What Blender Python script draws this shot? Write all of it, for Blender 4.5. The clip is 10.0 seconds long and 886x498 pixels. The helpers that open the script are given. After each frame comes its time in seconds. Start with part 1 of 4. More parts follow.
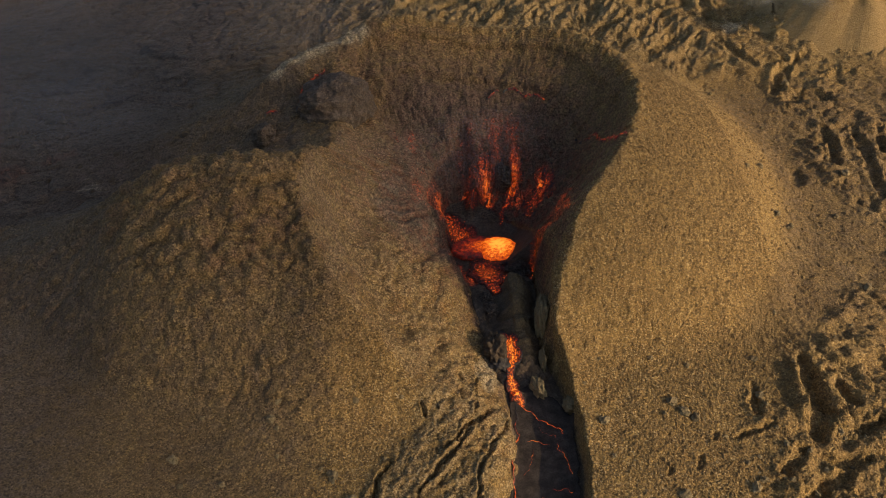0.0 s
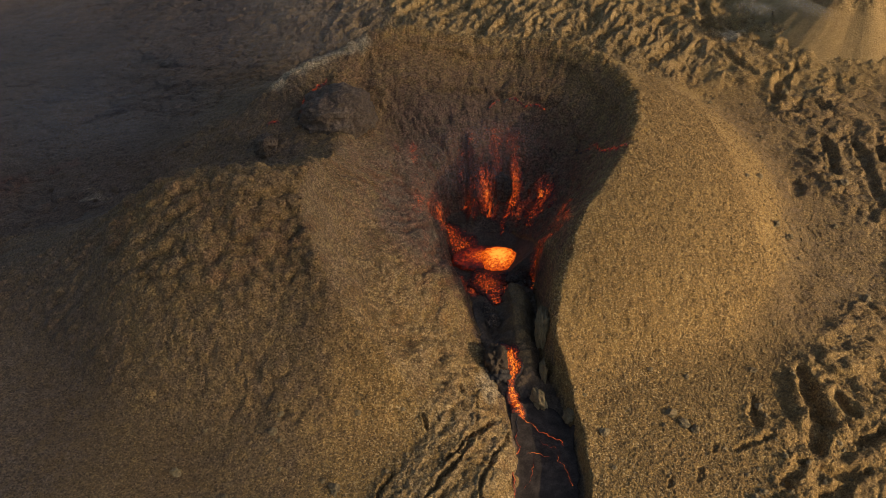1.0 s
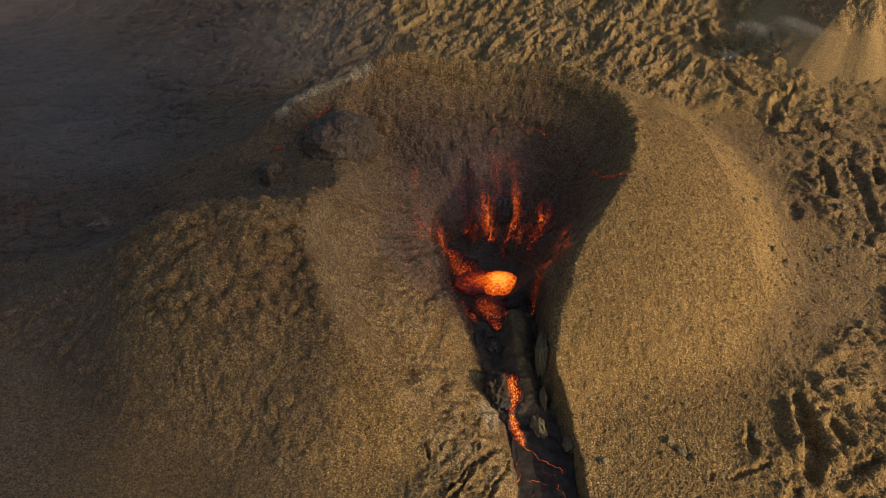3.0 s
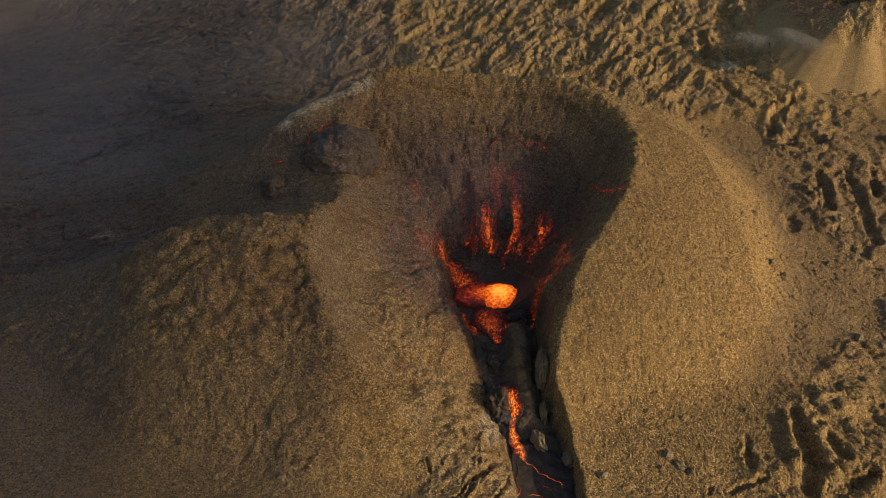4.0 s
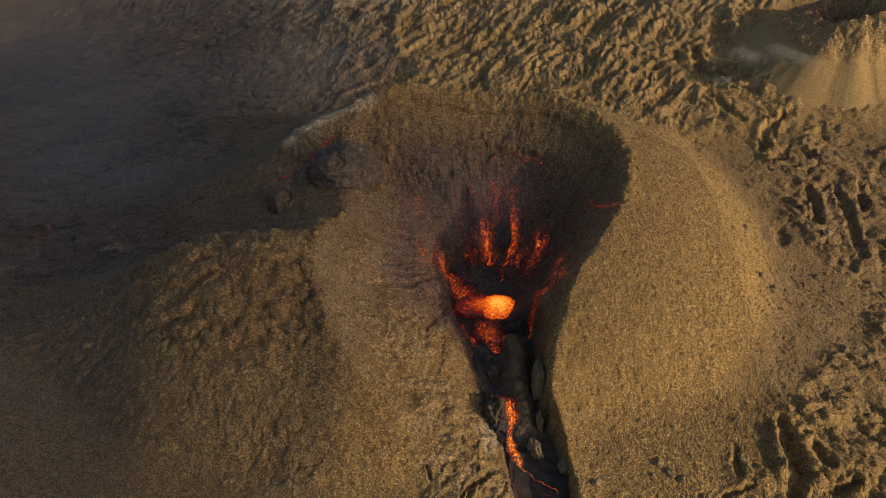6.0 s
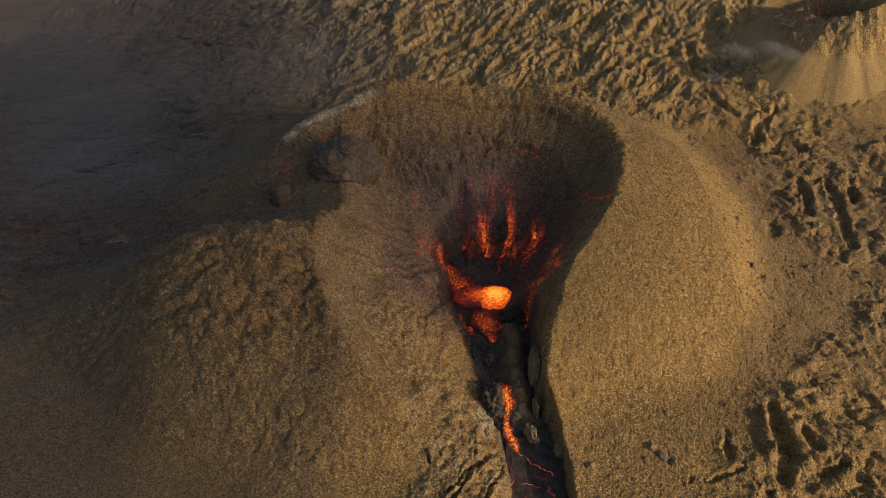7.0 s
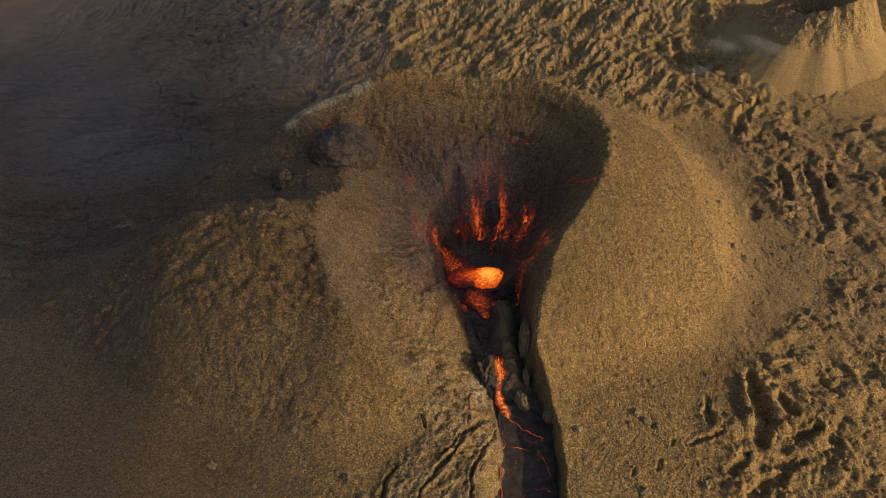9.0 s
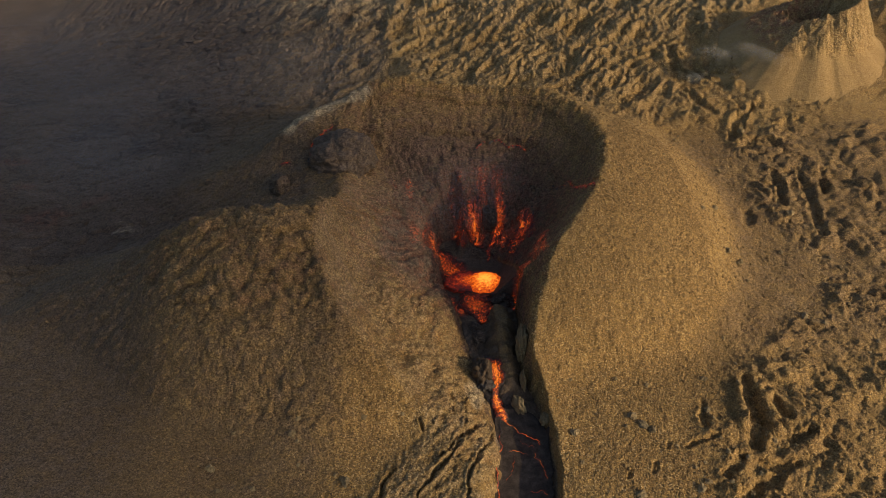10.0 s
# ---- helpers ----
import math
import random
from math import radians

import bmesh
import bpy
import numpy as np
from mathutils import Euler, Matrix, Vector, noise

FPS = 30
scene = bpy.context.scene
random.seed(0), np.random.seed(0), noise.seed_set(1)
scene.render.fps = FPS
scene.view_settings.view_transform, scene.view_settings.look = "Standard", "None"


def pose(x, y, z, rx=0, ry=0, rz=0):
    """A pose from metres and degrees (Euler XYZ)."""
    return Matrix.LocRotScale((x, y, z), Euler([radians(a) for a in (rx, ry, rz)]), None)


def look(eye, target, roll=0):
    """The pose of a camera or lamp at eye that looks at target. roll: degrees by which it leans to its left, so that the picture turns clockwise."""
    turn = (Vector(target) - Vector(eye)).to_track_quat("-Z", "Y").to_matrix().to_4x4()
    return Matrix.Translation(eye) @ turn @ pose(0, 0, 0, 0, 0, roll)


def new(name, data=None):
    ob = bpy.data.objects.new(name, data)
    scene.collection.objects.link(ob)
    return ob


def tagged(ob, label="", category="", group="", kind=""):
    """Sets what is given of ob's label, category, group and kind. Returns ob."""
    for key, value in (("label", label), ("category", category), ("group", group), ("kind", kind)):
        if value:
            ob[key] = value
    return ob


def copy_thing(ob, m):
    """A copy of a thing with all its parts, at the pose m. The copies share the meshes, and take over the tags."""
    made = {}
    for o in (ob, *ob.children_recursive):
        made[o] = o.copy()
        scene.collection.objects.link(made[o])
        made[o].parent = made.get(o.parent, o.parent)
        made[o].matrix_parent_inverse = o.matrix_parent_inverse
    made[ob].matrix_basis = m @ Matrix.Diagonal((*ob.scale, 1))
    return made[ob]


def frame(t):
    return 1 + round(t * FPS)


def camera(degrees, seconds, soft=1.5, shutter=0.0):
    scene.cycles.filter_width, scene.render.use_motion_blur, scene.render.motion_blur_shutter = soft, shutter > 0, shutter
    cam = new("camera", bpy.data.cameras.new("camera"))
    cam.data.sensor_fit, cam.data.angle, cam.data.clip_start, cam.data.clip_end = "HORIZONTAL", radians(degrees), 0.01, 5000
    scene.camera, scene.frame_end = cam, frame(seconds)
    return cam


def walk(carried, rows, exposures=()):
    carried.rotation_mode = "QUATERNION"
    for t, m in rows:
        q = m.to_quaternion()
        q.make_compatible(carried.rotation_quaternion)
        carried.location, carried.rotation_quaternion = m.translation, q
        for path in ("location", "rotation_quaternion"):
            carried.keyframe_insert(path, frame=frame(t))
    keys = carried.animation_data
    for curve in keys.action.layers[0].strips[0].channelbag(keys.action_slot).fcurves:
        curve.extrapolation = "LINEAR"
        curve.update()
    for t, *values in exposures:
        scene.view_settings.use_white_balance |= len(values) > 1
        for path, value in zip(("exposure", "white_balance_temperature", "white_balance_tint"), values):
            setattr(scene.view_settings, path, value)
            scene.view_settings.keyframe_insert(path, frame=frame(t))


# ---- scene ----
cam = camera(63.4, 10.0, 0.6)
PATH = [
    (0, (-5.757, -94.109, 68.891), (-5.699, -92.613, 67.566), -1.2),
    (0.5, (-5.851, -93.831, 69.405), (-5.792, -92.334, 68.08), -1.1),
    (1, (-5.802, -93.456, 70.417), (-5.745, -91.96, 69.09), -1.2),
    (1.5, (-5.822, -93.132, 71.46), (-5.766, -91.638, 70.132), -1.3),
    (2, (-5.722, -92.739, 72.46), (-5.668, -91.244, 71.132), -1.3),
    (2.5, (-5.634, -92.388, 73.408), (-5.582, -90.894, 72.079), -1.4),
    (4, (-5.712, -91.498, 76.427), (-5.66, -90.003, 75.1), -1.4),
    (4.5, (-5.73, -91.394, 77.368), (-5.678, -89.897, 76.043), -1.3),
    (5, (-5.674, -91.575, 78.508), (-5.623, -90.078, 77.183), -1.4),
    (5.5, (-5.765, -92.102, 79.382), (-5.713, -90.603, 78.059), -1.3),
    (7, (-5.836, -95.716, 80.573), (-5.779, -94.217, 79.251), -1.3),
    (7.5, (-5.864, -97.437, 80.618), (-5.804, -95.937, 79.296), -1.3),
    (8, (-5.944, -99.575, 80.58), (-5.881, -98.078, 79.255), -1.2),
    (8.5, (-5.922, -101.186, 80.751), (-5.857, -99.692, 79.424), -1.2),
    (9, (-5.988, -102.274, 81.006), (-5.919, -100.764, 79.696), -1.2),
    (9.5, (-5.876, -102.931, 81.076), (-5.803, -101.408, 79.782), -1.1),
    (10, (-5.953, -103.164, 81.19), (-5.877, -101.641, 79.896), -1.1),
]
walk(cam, [(t, look(eye, target, roll)) for t, eye, target, roll in PATH], [(0, 0.03, 6850, 10)])

# ---- light ----
SUN_UP, SUN_TURN = 22.3, -30.0  # degrees above the horizon, and from +x towards +y
way_to_sun = Vector((math.cos(radians(SUN_TURN)) * math.cos(radians(SUN_UP)), math.sin(radians(SUN_TURN)) * math.cos(radians(SUN_UP)), math.sin(radians(SUN_UP))))
world = bpy.data.worlds.new("sky")
scene.world = world
world.use_nodes = True
sky = world.node_tree.nodes.new("ShaderNodeTexSky")
sky.sky_type, sky.sun_disc = "NISHITA", False
sky.dust_density = 2.5
sky.sun_elevation, sky.sun_rotation = radians(SUN_UP), radians(90 - SUN_TURN)
world.node_tree.links.new(sky.outputs[0], world.node_tree.nodes["Background"].inputs[0])
world.node_tree.nodes["Background"].inputs[1].default_value = 0.15
sun = new("sun", bpy.data.lights.new("sun", "SUN"))
sun.data.energy, sun.data.angle, sun.data.color = 4.8, radians(0.6), (1.0, 0.79, 0.51)
sun.matrix_world = look(way_to_sun * 300, (0, 0, 0))


# ---- materials ----
def material(name):
    m = bpy.data.materials.new(name)
    m.use_nodes = True
    return m, m.node_tree.nodes, m.node_tree.links, m.node_tree.nodes["Principled BSDF"]


def noise_node(nodes, links, scale, detail=6.0, rough=0.6, stretch=None, kind="ShaderNodeTexNoise"):
    co = nodes.new("ShaderNodeTexCoord")
    t = nodes.new(kind)
    t.inputs["Scale"].default_value = scale
    if kind == "ShaderNodeTexNoise":
        t.inputs["Detail"].default_value, t.inputs["Roughness"].default_value = detail, rough
    if stretch:
        s = nodes.new("ShaderNodeMapping")
        s.inputs["Scale"].default_value = stretch
        links.new(co.outputs["Object"], s.inputs[0])
        links.new(s.outputs[0], t.inputs["Vector"])
    else:
        links.new(co.outputs["Object"], t.inputs["Vector"])
    return t.outputs[0]


def ramp(nodes, links, value, stops):
    r = nodes.new("ShaderNodeValToRGB")
    links.new(value, r.inputs[0])
    e = r.color_ramp.elements
    while len(e) < len(stops):
        e.new(0.5)
    for k, (at, c) in zip(e, stops):
        k.position, k.color = at, (*c, 1) if len(c) == 3 else c
    return r.outputs[0]


def mix(nodes, links, fac, a, b, blend="MIX"):
    m = nodes.new("ShaderNodeMix")
    m.data_type, m.blend_type = "RGBA", blend
    for socket, v in ((m.inputs[0], fac), (m.inputs[6], a), (m.inputs[7], b)):
        if isinstance(v, (int, float)):
            socket.default_value = v
        elif isinstance(v, tuple):
            socket.default_value = (*v, 1)
        else:
            links.new(v, socket)
    return m.outputs[2]


def calc(nodes, links, op, a, b=0.0, c=0.0):
    m = nodes.new("ShaderNodeMath")
    m.operation = op
    for socket, v in zip(m.inputs, (a, b, c)):
        if isinstance(v, (int, float)):
            socket.default_value = v
        else:
            links.new(v, socket)
    return m.outputs[0]


def attribute(nodes, name):
    a = nodes.new("ShaderNodeAttribute")
    a.attribute_name = name
    return a.outputs["Fac"]


def bump(nodes, links, bsdf, height, strength, distance):
    b = nodes.new("ShaderNodeBump")
    b.inputs["Strength"].default_value, b.inputs["Distance"].default_value = strength, distance
    links.new(height, b.inputs["Height"])
    links.new(b.outputs[0], bsdf.inputs["Normal"])


def span(nodes, links, value, low, high):
    m = nodes.new("ShaderNodeMapRange")
    m.interpolation_type = "SMOOTHSTEP"
    m.inputs[1].default_value, m.inputs[2].default_value = low, high
    links.new(value, m.inputs[0])
    return m.outputs[0]


EMBER = [(0.0, (0.09, 0.004, 0.001)), (0.4, (0.38, 0.024, 0.003)), (0.75, (0.85, 0.125, 0.006)), (1.0, (1.0, 0.38, 0.045))]


def shade_by(n, l, col, value, low, high, much=1.0):
    """Multiply a colour by a value that runs from low to high."""
    shade = calc(n, l, "MULTIPLY_ADD", value, high - low, low)
    tint = n.new("ShaderNodeCombineColor")
    for k in range(3):
        l.new(shade, tint.inputs[k])
    return mix(n, l, much, col, tint.outputs[0], "MULTIPLY")


def pebbles(n, l, scale):
    """Scattered pebbles of that many to the metre: each one's own chance, and the distance from its middle."""
    v = n.new("ShaderNodeTexVoronoi")
    v.inputs["Scale"].default_value = scale
    l.new(n.new("ShaderNodeTexCoord").outputs["Object"], v.inputs["Vector"])
    one = n.new("ShaderNodeSeparateColor")
    l.new(v.outputs["Color"], one.inputs[0])
    return one.outputs[0], v.outputs["Distance"]


def ground_material():
    """Ash and scoria over basalt; the sheet's own values say where it is fresh, darkened to the west by shade put into
    the colour, oxidised, pale, smooth or still hot.
    """
    m, n, l, p = material("scoria_ground")
    broad, mid, fine = noise_node(n, l, 0.09, 5), noise_node(n, l, 0.7, 6), noise_node(n, l, 5.0, 5, 0.65)
    calm = attribute(n, "calm")
    tan = ramp(n, l, broad, [(0.3, (0.186, 0.113, 0.041)), (0.52, (0.214, 0.134, 0.048)), (0.72, (0.236, 0.150, 0.055))])
    tan = mix(n, l, calc(n, l, "MULTIPLY", span(n, l, mid, 0.35, 0.7), 0.55), tan, (0.176, 0.108, 0.043))
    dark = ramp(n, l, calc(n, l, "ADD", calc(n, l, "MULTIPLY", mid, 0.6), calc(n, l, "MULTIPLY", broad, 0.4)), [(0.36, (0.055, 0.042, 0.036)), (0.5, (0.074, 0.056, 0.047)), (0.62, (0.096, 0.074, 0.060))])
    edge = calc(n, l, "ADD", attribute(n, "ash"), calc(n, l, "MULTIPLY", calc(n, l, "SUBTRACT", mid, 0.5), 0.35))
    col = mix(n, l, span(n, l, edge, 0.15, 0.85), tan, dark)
    rust = calc(n, l, "MULTIPLY", attribute(n, "oxide"), span(n, l, mid, 0.32, 0.66))
    col = mix(n, l, rust, col, (0.15, 0.050, 0.026))
    pale = calc(n, l, "MULTIPLY", attribute(n, "pale"), span(n, l, fine, 0.3, 0.62))
    col = mix(n, l, pale, col, (0.36, 0.29, 0.19))
    own, near = pebbles(n, l, 3.1)
    chip, close = pebbles(n, l, 6.7)
    grit = calc(n, l, "SUBTRACT", 1.0, calc(n, l, "MULTIPLY", calm, 0.75))
    col = shade_by(n, l, col, own, 0.80, 1.18, grit)
    col = shade_by(n, l, col, chip, 0.52, 1.52, grit)
    col = shade_by(n, l, col, span(n, l, fine, 0.3, 0.7), 0.82, 1.16)
    glint = span(n, l, chip, 0.88, 0.92)
    col = mix(n, l, calc(n, l, "MULTIPLY", calc(n, l, "MULTIPLY", glint, grit), calc(n, l, "MAXIMUM", calc(n, l, "SUBTRACT", 0.5, calc(n, l, "MULTIPLY", attribute(n, "ash"), 1.0)), 0.0)), col, (0.40, 0.31, 0.18))
    l.new(col, p.inputs["Base Color"])
    p.inputs["Roughness"].default_value = 0.92
    p.inputs["Specular IOR Level"].default_value = 0.25
    height = calc(n, l, "ADD", calc(n, l, "MULTIPLY", fine, 0.7), calc(n, l, "MULTIPLY", noise_node(n, l, 1.6, 4, 0.6), 1.0))
    height = calc(n, l, "SUBTRACT", height, calc(n, l, "MULTIPLY", near, 0.75))
    height = calc(n, l, "SUBTRACT", height, calc(n, l, "MULTIPLY", close, 0.35))
    bump(n, l, p, calc(n, l, "MULTIPLY", height, grit), 1.0, 0.20)
    heat = attribute(n, "molten")
    spots = noise_node(n, l, 10.0, 4, 0.75)
    clots = noise_node(n, l, 1.6, 4, 0.6)
    web = calc(n, l, "ADD", calc(n, l, "MULTIPLY", spots, 2.0), calc(n, l, "MULTIPLY", clots, 0.9))
    glow = calc(n, l, "SUBTRACT", calc(n, l, "ADD", calc(n, l, "MULTIPLY", heat, 0.62), web), 1.68)
    glow = calc(n, l, "MULTIPLY", glow, span(n, l, heat, 0.03, 0.25))
    l.new(ramp(n, l, calc(n, l, "MULTIPLY", glow, 2.0), EMBER), p.inputs["Emission Color"])
    l.new(calc(n, l, "MULTIPLY", span(n, l, glow, 0.0, 0.30), 0.9), p.inputs["Emission Strength"])
    return m


def rock_material(name, stops, scale=1.2, rough=0.88, loose=False, contrast=0.8):
    m, n, l, p = material(name)
    broad, fine = noise_node(n, l, scale, 6, 0.65), noise_node(n, l, scale * 7, 5, 0.7)
    col = ramp(n, l, broad, stops)
    col = mix(n, l, contrast, col, ramp(n, l, fine, [(0.3, (0.5, 0.5, 0.5)), (0.55, (1, 1, 1)), (0.75, (1.4, 1.35, 1.25))]), "MULTIPLY")
    if loose:
        chance_out = n.new("ShaderNodeNewGeometry").outputs["Random Per Island"]
    else:
        chance_out = n.new("ShaderNodeObjectInfo").outputs["Random"]
    vary = calc(n, l, "ADD", calc(n, l, "MULTIPLY", chance_out, 0.5 if loose else 0.5), 0.6 if loose else 0.75)
    tint = n.new("ShaderNodeCombineColor")
    for k in range(3):
        l.new(vary, tint.inputs[k])
    col = mix(n, l, 1.0, col, tint.outputs[0], "MULTIPLY")
    l.new(col, p.inputs["Base Color"])
    p.inputs["Roughness"].default_value = rough
    p.inputs["Specular IOR Level"].default_value = 0.25
    bump(n, l, p, fine, contrast, 0.1)
    return m


def lava_material(name, scale, low, high, strength, crust=(0.022, 0.019, 0.018), stretch=None, tears=1.8):
    """Molten rock: a dark skin torn open where the noise runs over the threshold."""
    m, n, l, p = material(name)
    tear = noise_node(n, l, scale, 7, 0.7, stretch)
    web = noise_node(n, l, scale * 3.1, 5, 0.7, stretch)
    t = calc(n, l, "ADD", calc(n, l, "MULTIPLY", tear, 0.7), calc(n, l, "MULTIPLY", web, 0.3))
    t = calc(n, l, "ADD", calc(n, l, "MULTIPLY", calc(n, l, "SUBTRACT", t, 0.5), tears), attribute(n, "molten"))
    hot = span(n, l, t, low, high)
    l.new(mix(n, l, hot, crust, (0.05, 0.01, 0.004)), p.inputs["Base Color"])
    p.inputs["Roughness"].default_value = 0.6
    l.new(ramp(n, l, hot, EMBER), p.inputs["Emission Color"])
    l.new(calc(n, l, "MULTIPLY", hot, strength), p.inputs["Emission Strength"])
    bump(n, l, p, t, 0.7, 0.15)
    return m


GROUND = ground_material()
TAN_ROCK = rock_material("tan_scoria_rock", [(0.3, (0.13, 0.095, 0.055)), (0.55, (0.20, 0.15, 0.08)), (0.75, (0.28, 0.215, 0.12))])
DARK_ROCK = rock_material("dark_basalt_rock", [(0.3, (0.035, 0.031, 0.029)), (0.55, (0.065, 0.056, 0.05)), (0.75, (0.11, 0.094, 0.08))])
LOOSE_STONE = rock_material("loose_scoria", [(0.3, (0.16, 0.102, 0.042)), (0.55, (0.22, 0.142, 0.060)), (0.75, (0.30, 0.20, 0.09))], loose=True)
# darker copy for the west slope, to match the shade in its colour
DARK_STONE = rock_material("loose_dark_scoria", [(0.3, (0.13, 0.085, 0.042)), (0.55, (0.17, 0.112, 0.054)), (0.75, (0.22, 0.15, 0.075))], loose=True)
LAKE = lava_material("bright_lava", 2.4, 0.1, 0.95, 1.3, tears=1.3)
STREAM = lava_material("running_lava", 4.2, 0.26, 1.05, 1.25, stretch=(1.1, 0.9, 0.8), tears=3.6)
FLOW_SKIN = rock_material("lava_skin", [(0.3, (0.026, 0.020, 0.017)), (0.5, (0.044, 0.034, 0.029)), (0.7, (0.075, 0.058, 0.048))], 0.9, 0.97)
SEAM = lava_material("glowing_seam", 1.6, 0.2, 0.9, 0.85, tears=1.9)


def smoke_material(name, much, colour, low=0.40, high=1.0, wisp=3.0, ragged=0.5):
    """Thin drifting smoke: mostly clear, thicker towards the middle, with ragged edges."""
    m, n, l, p = material(name)
    co = n.new("ShaderNodeTexCoord")
    size = n.new("ShaderNodeVectorMath")
    size.operation = "LENGTH"
    level = n.new("ShaderNodeVectorMath")
    level.operation = "MULTIPLY"
    level.inputs[1].default_value = (1, 1, 0)
    l.new(co.outputs["Object"], level.inputs[0])
    l.new(level.outputs[0], size.inputs[0])
    wisps = noise_node(n, l, wisp, 5, 0.6)
    body = calc(n, l, "ADD", size.outputs["Value"], calc(n, l, "MULTIPLY", calc(n, l, "SUBTRACT", wisps, 0.5), ragged))
    thick = calc(n, l, "MULTIPLY", calc(n, l, "SUBTRACT", 1.0, span(n, l, body, low, high)), much)
    clear = n.new("ShaderNodeBsdfTransparent")
    both = n.new("ShaderNodeMixShader")
    p.inputs["Base Color"].default_value = (*colour, 1)
    p.inputs["Roughness"].default_value = 1.0
    p.inputs["Specular IOR Level"].default_value = 0.0
    l.new(thick, both.inputs[0])
    l.new(clear.outputs[0], both.inputs[1])
    l.new(p.outputs[0], both.inputs[2])
    l.new(both.outputs[0], n["Material Output"].inputs["Surface"])
    return m


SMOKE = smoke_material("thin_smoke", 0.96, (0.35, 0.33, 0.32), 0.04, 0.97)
HAZE = smoke_material("low_haze", 0.045, (0.40, 0.41, 0.46), 0.0, 0.95, 2.2, 0.7)
STEAM = smoke_material("pale_steam", 0.05, (0.92, 0.88, 0.84), 0.0, 0.85, 1.5, 0.7)


# ---- noise ----
def chance(ix, iy, seed):
    h = (ix.astype(np.int64) * 374761393 + iy.astype(np.int64) * 668265263 + seed * 1442695041) & 0xFFFFFFFF
    h = ((h ^ (h >> 13)) * 1274126177) & 0xFFFFFFFF
    h = ((h ^ (h >> 16)) * 2246822519) & 0xFFFFFFFF
    return ((h ^ (h >> 15)) & 0xFFFFFF) / float(0x1000000)


SHUFFLE = np.random.default_rng(9).permutation(2048).astype(np.int32)
SHUFFLE = np.concatenate([SHUFFLE, SHUFFLE])
LEAN_X, LEAN_Y = (f(np.arange(4096) * (2 * np.pi / 2048)).astype(np.float32) for f in (np.cos, np.sin))


def waves(x, y, size, seed):
    """Smooth noise of that wavelength, about -1 to 1."""
    u, v = np.asarray(x / size), np.asarray(y / size)
    iu, iv = np.floor(u), np.floor(v)
    fu, fv = (u - iu).astype(np.float32), (v - iv).astype(np.float32)
    iu, iv = (iu.astype(np.int32) + 577 * seed) & 2047, (iv.astype(np.int32) + 131 * seed) & 2047
    su, sv = fu * fu * fu * (fu * (fu * 6 - 15) + 10), fv * fv * fv * (fv * (fv * 6 - 15) + 10)
    ends = []
    for a in (0, 1):
        row = SHUFFLE[iu + a]
        low, high = SHUFFLE[row + iv], SHUFFLE[row + ((iv + 1) & 2047)]
        gu = fu - a
        below = LEAN_X[low] * gu + LEAN_Y[low] * fv
        ends.append(below + sv * (LEAN_X[high] * gu + LEAN_Y[high] * (fv - 1) - below))
    return (ends[0] + su * (ends[1] - ends[0])) * 1.5


def rough(x, y, size, octaves, seed, gain=0.5, ridged=False):
    total, amp, norm = np.zeros(np.shape(x)), 1.0, 0.0
    c, s = math.cos(0.6), math.sin(0.6)
    for k in range(octaves):
        w = waves(x, y, size, seed + k)
        total += amp * (1 - 2 * np.abs(w) if ridged else w)
        norm += amp
        amp, size, x, y = amp * gain, size * 0.49, c * x - s * y, s * x + c * y
    return total / norm


def cells(x, y, size, seed):
    """Distance to the nearest and second nearest scattered point, in cells, and that point's own chance."""
    u, v = x / size, y / size
    iu, iv = np.floor(u), np.floor(v)
    near, second, own = np.full_like(u, 9.0), np.full_like(u, 9.0), np.zeros_like(u)
    for a in (-1, 0, 1):
        for b in (-1, 0, 1):
            px, py = iu + a + 0.15 + 0.7 * chance(iu + a, iv + b, seed), iv + b + 0.15 + 0.7 * chance(iu + a, iv + b, seed + 7)
            d = np.hypot(px - u, py - v)
            closer = d < near
            second = np.where(closer, near, np.minimum(second, d))
            own = np.where(closer, chance(iu + a, iv + b, seed + 13), own)
            near = np.where(closer, d, near)
    return near, second, own


# ---- the shape of the land ----
PLAIN0, PLAIN1, PLAIN2, PLAIN3, PLAIN4, PLAIN5 = -0.3296, 0.008875, -0.005649, 0.0002763, 0.001626, -2.392e-05
# The crest of the main crater's rim, anticlockwise from the right side of the breach: x, y, height, inner slope, inner slope lower down, outer slope
RIM_EAST = [
    (10.0, -54, -0.6, 1.6, 1.2, 0.22), (11.3, -47.5, 0.0, 1.6, 1.2, 0.28), (10.4, -42, 1.2, 1.8, 1.2, 0.42), (9.9, -37, 4.0, 2.0, 1.2, 0.55), (10.9, -32, 7.8, 2.0, 1.2, 0.62),
    (12.6, -28.3, 11.2, 2.0, 1.2, 0.66), (15.2, -23.6, 14.2, 1.9, 1.2, 0.66), (20.0, -17.2, 15.6, 1.9, 1.2, 0.72), (24.2, -10.0, 16.6, 1.7, 1.1, 0.7), (26.3, -1.5, 17.8, 1.6, 1.0, 0.7),
]
RIM_NORTH = [
    (24, 6, 18.8, 1.3, 0.9, 0.62), (17.5, 12.4, 19.4, 1.1, 0.75, 0.6), (9, 15.4, 18.4, 1.0, 0.62, 0.66), (0, 16, 19.4, 1.0, 0.55, 0.7),
    (-8, 15.6, 21.2, 1.0, 0.55, 0.72), (-15.5, 12.6, 19.8, 0.85, 0.55, 0.7), (-18.5, 4, 15.6, 0.72, 0.6, 0.4), (-17.2, -4, 13.6, 0.75, 0.6, 0.3),
]
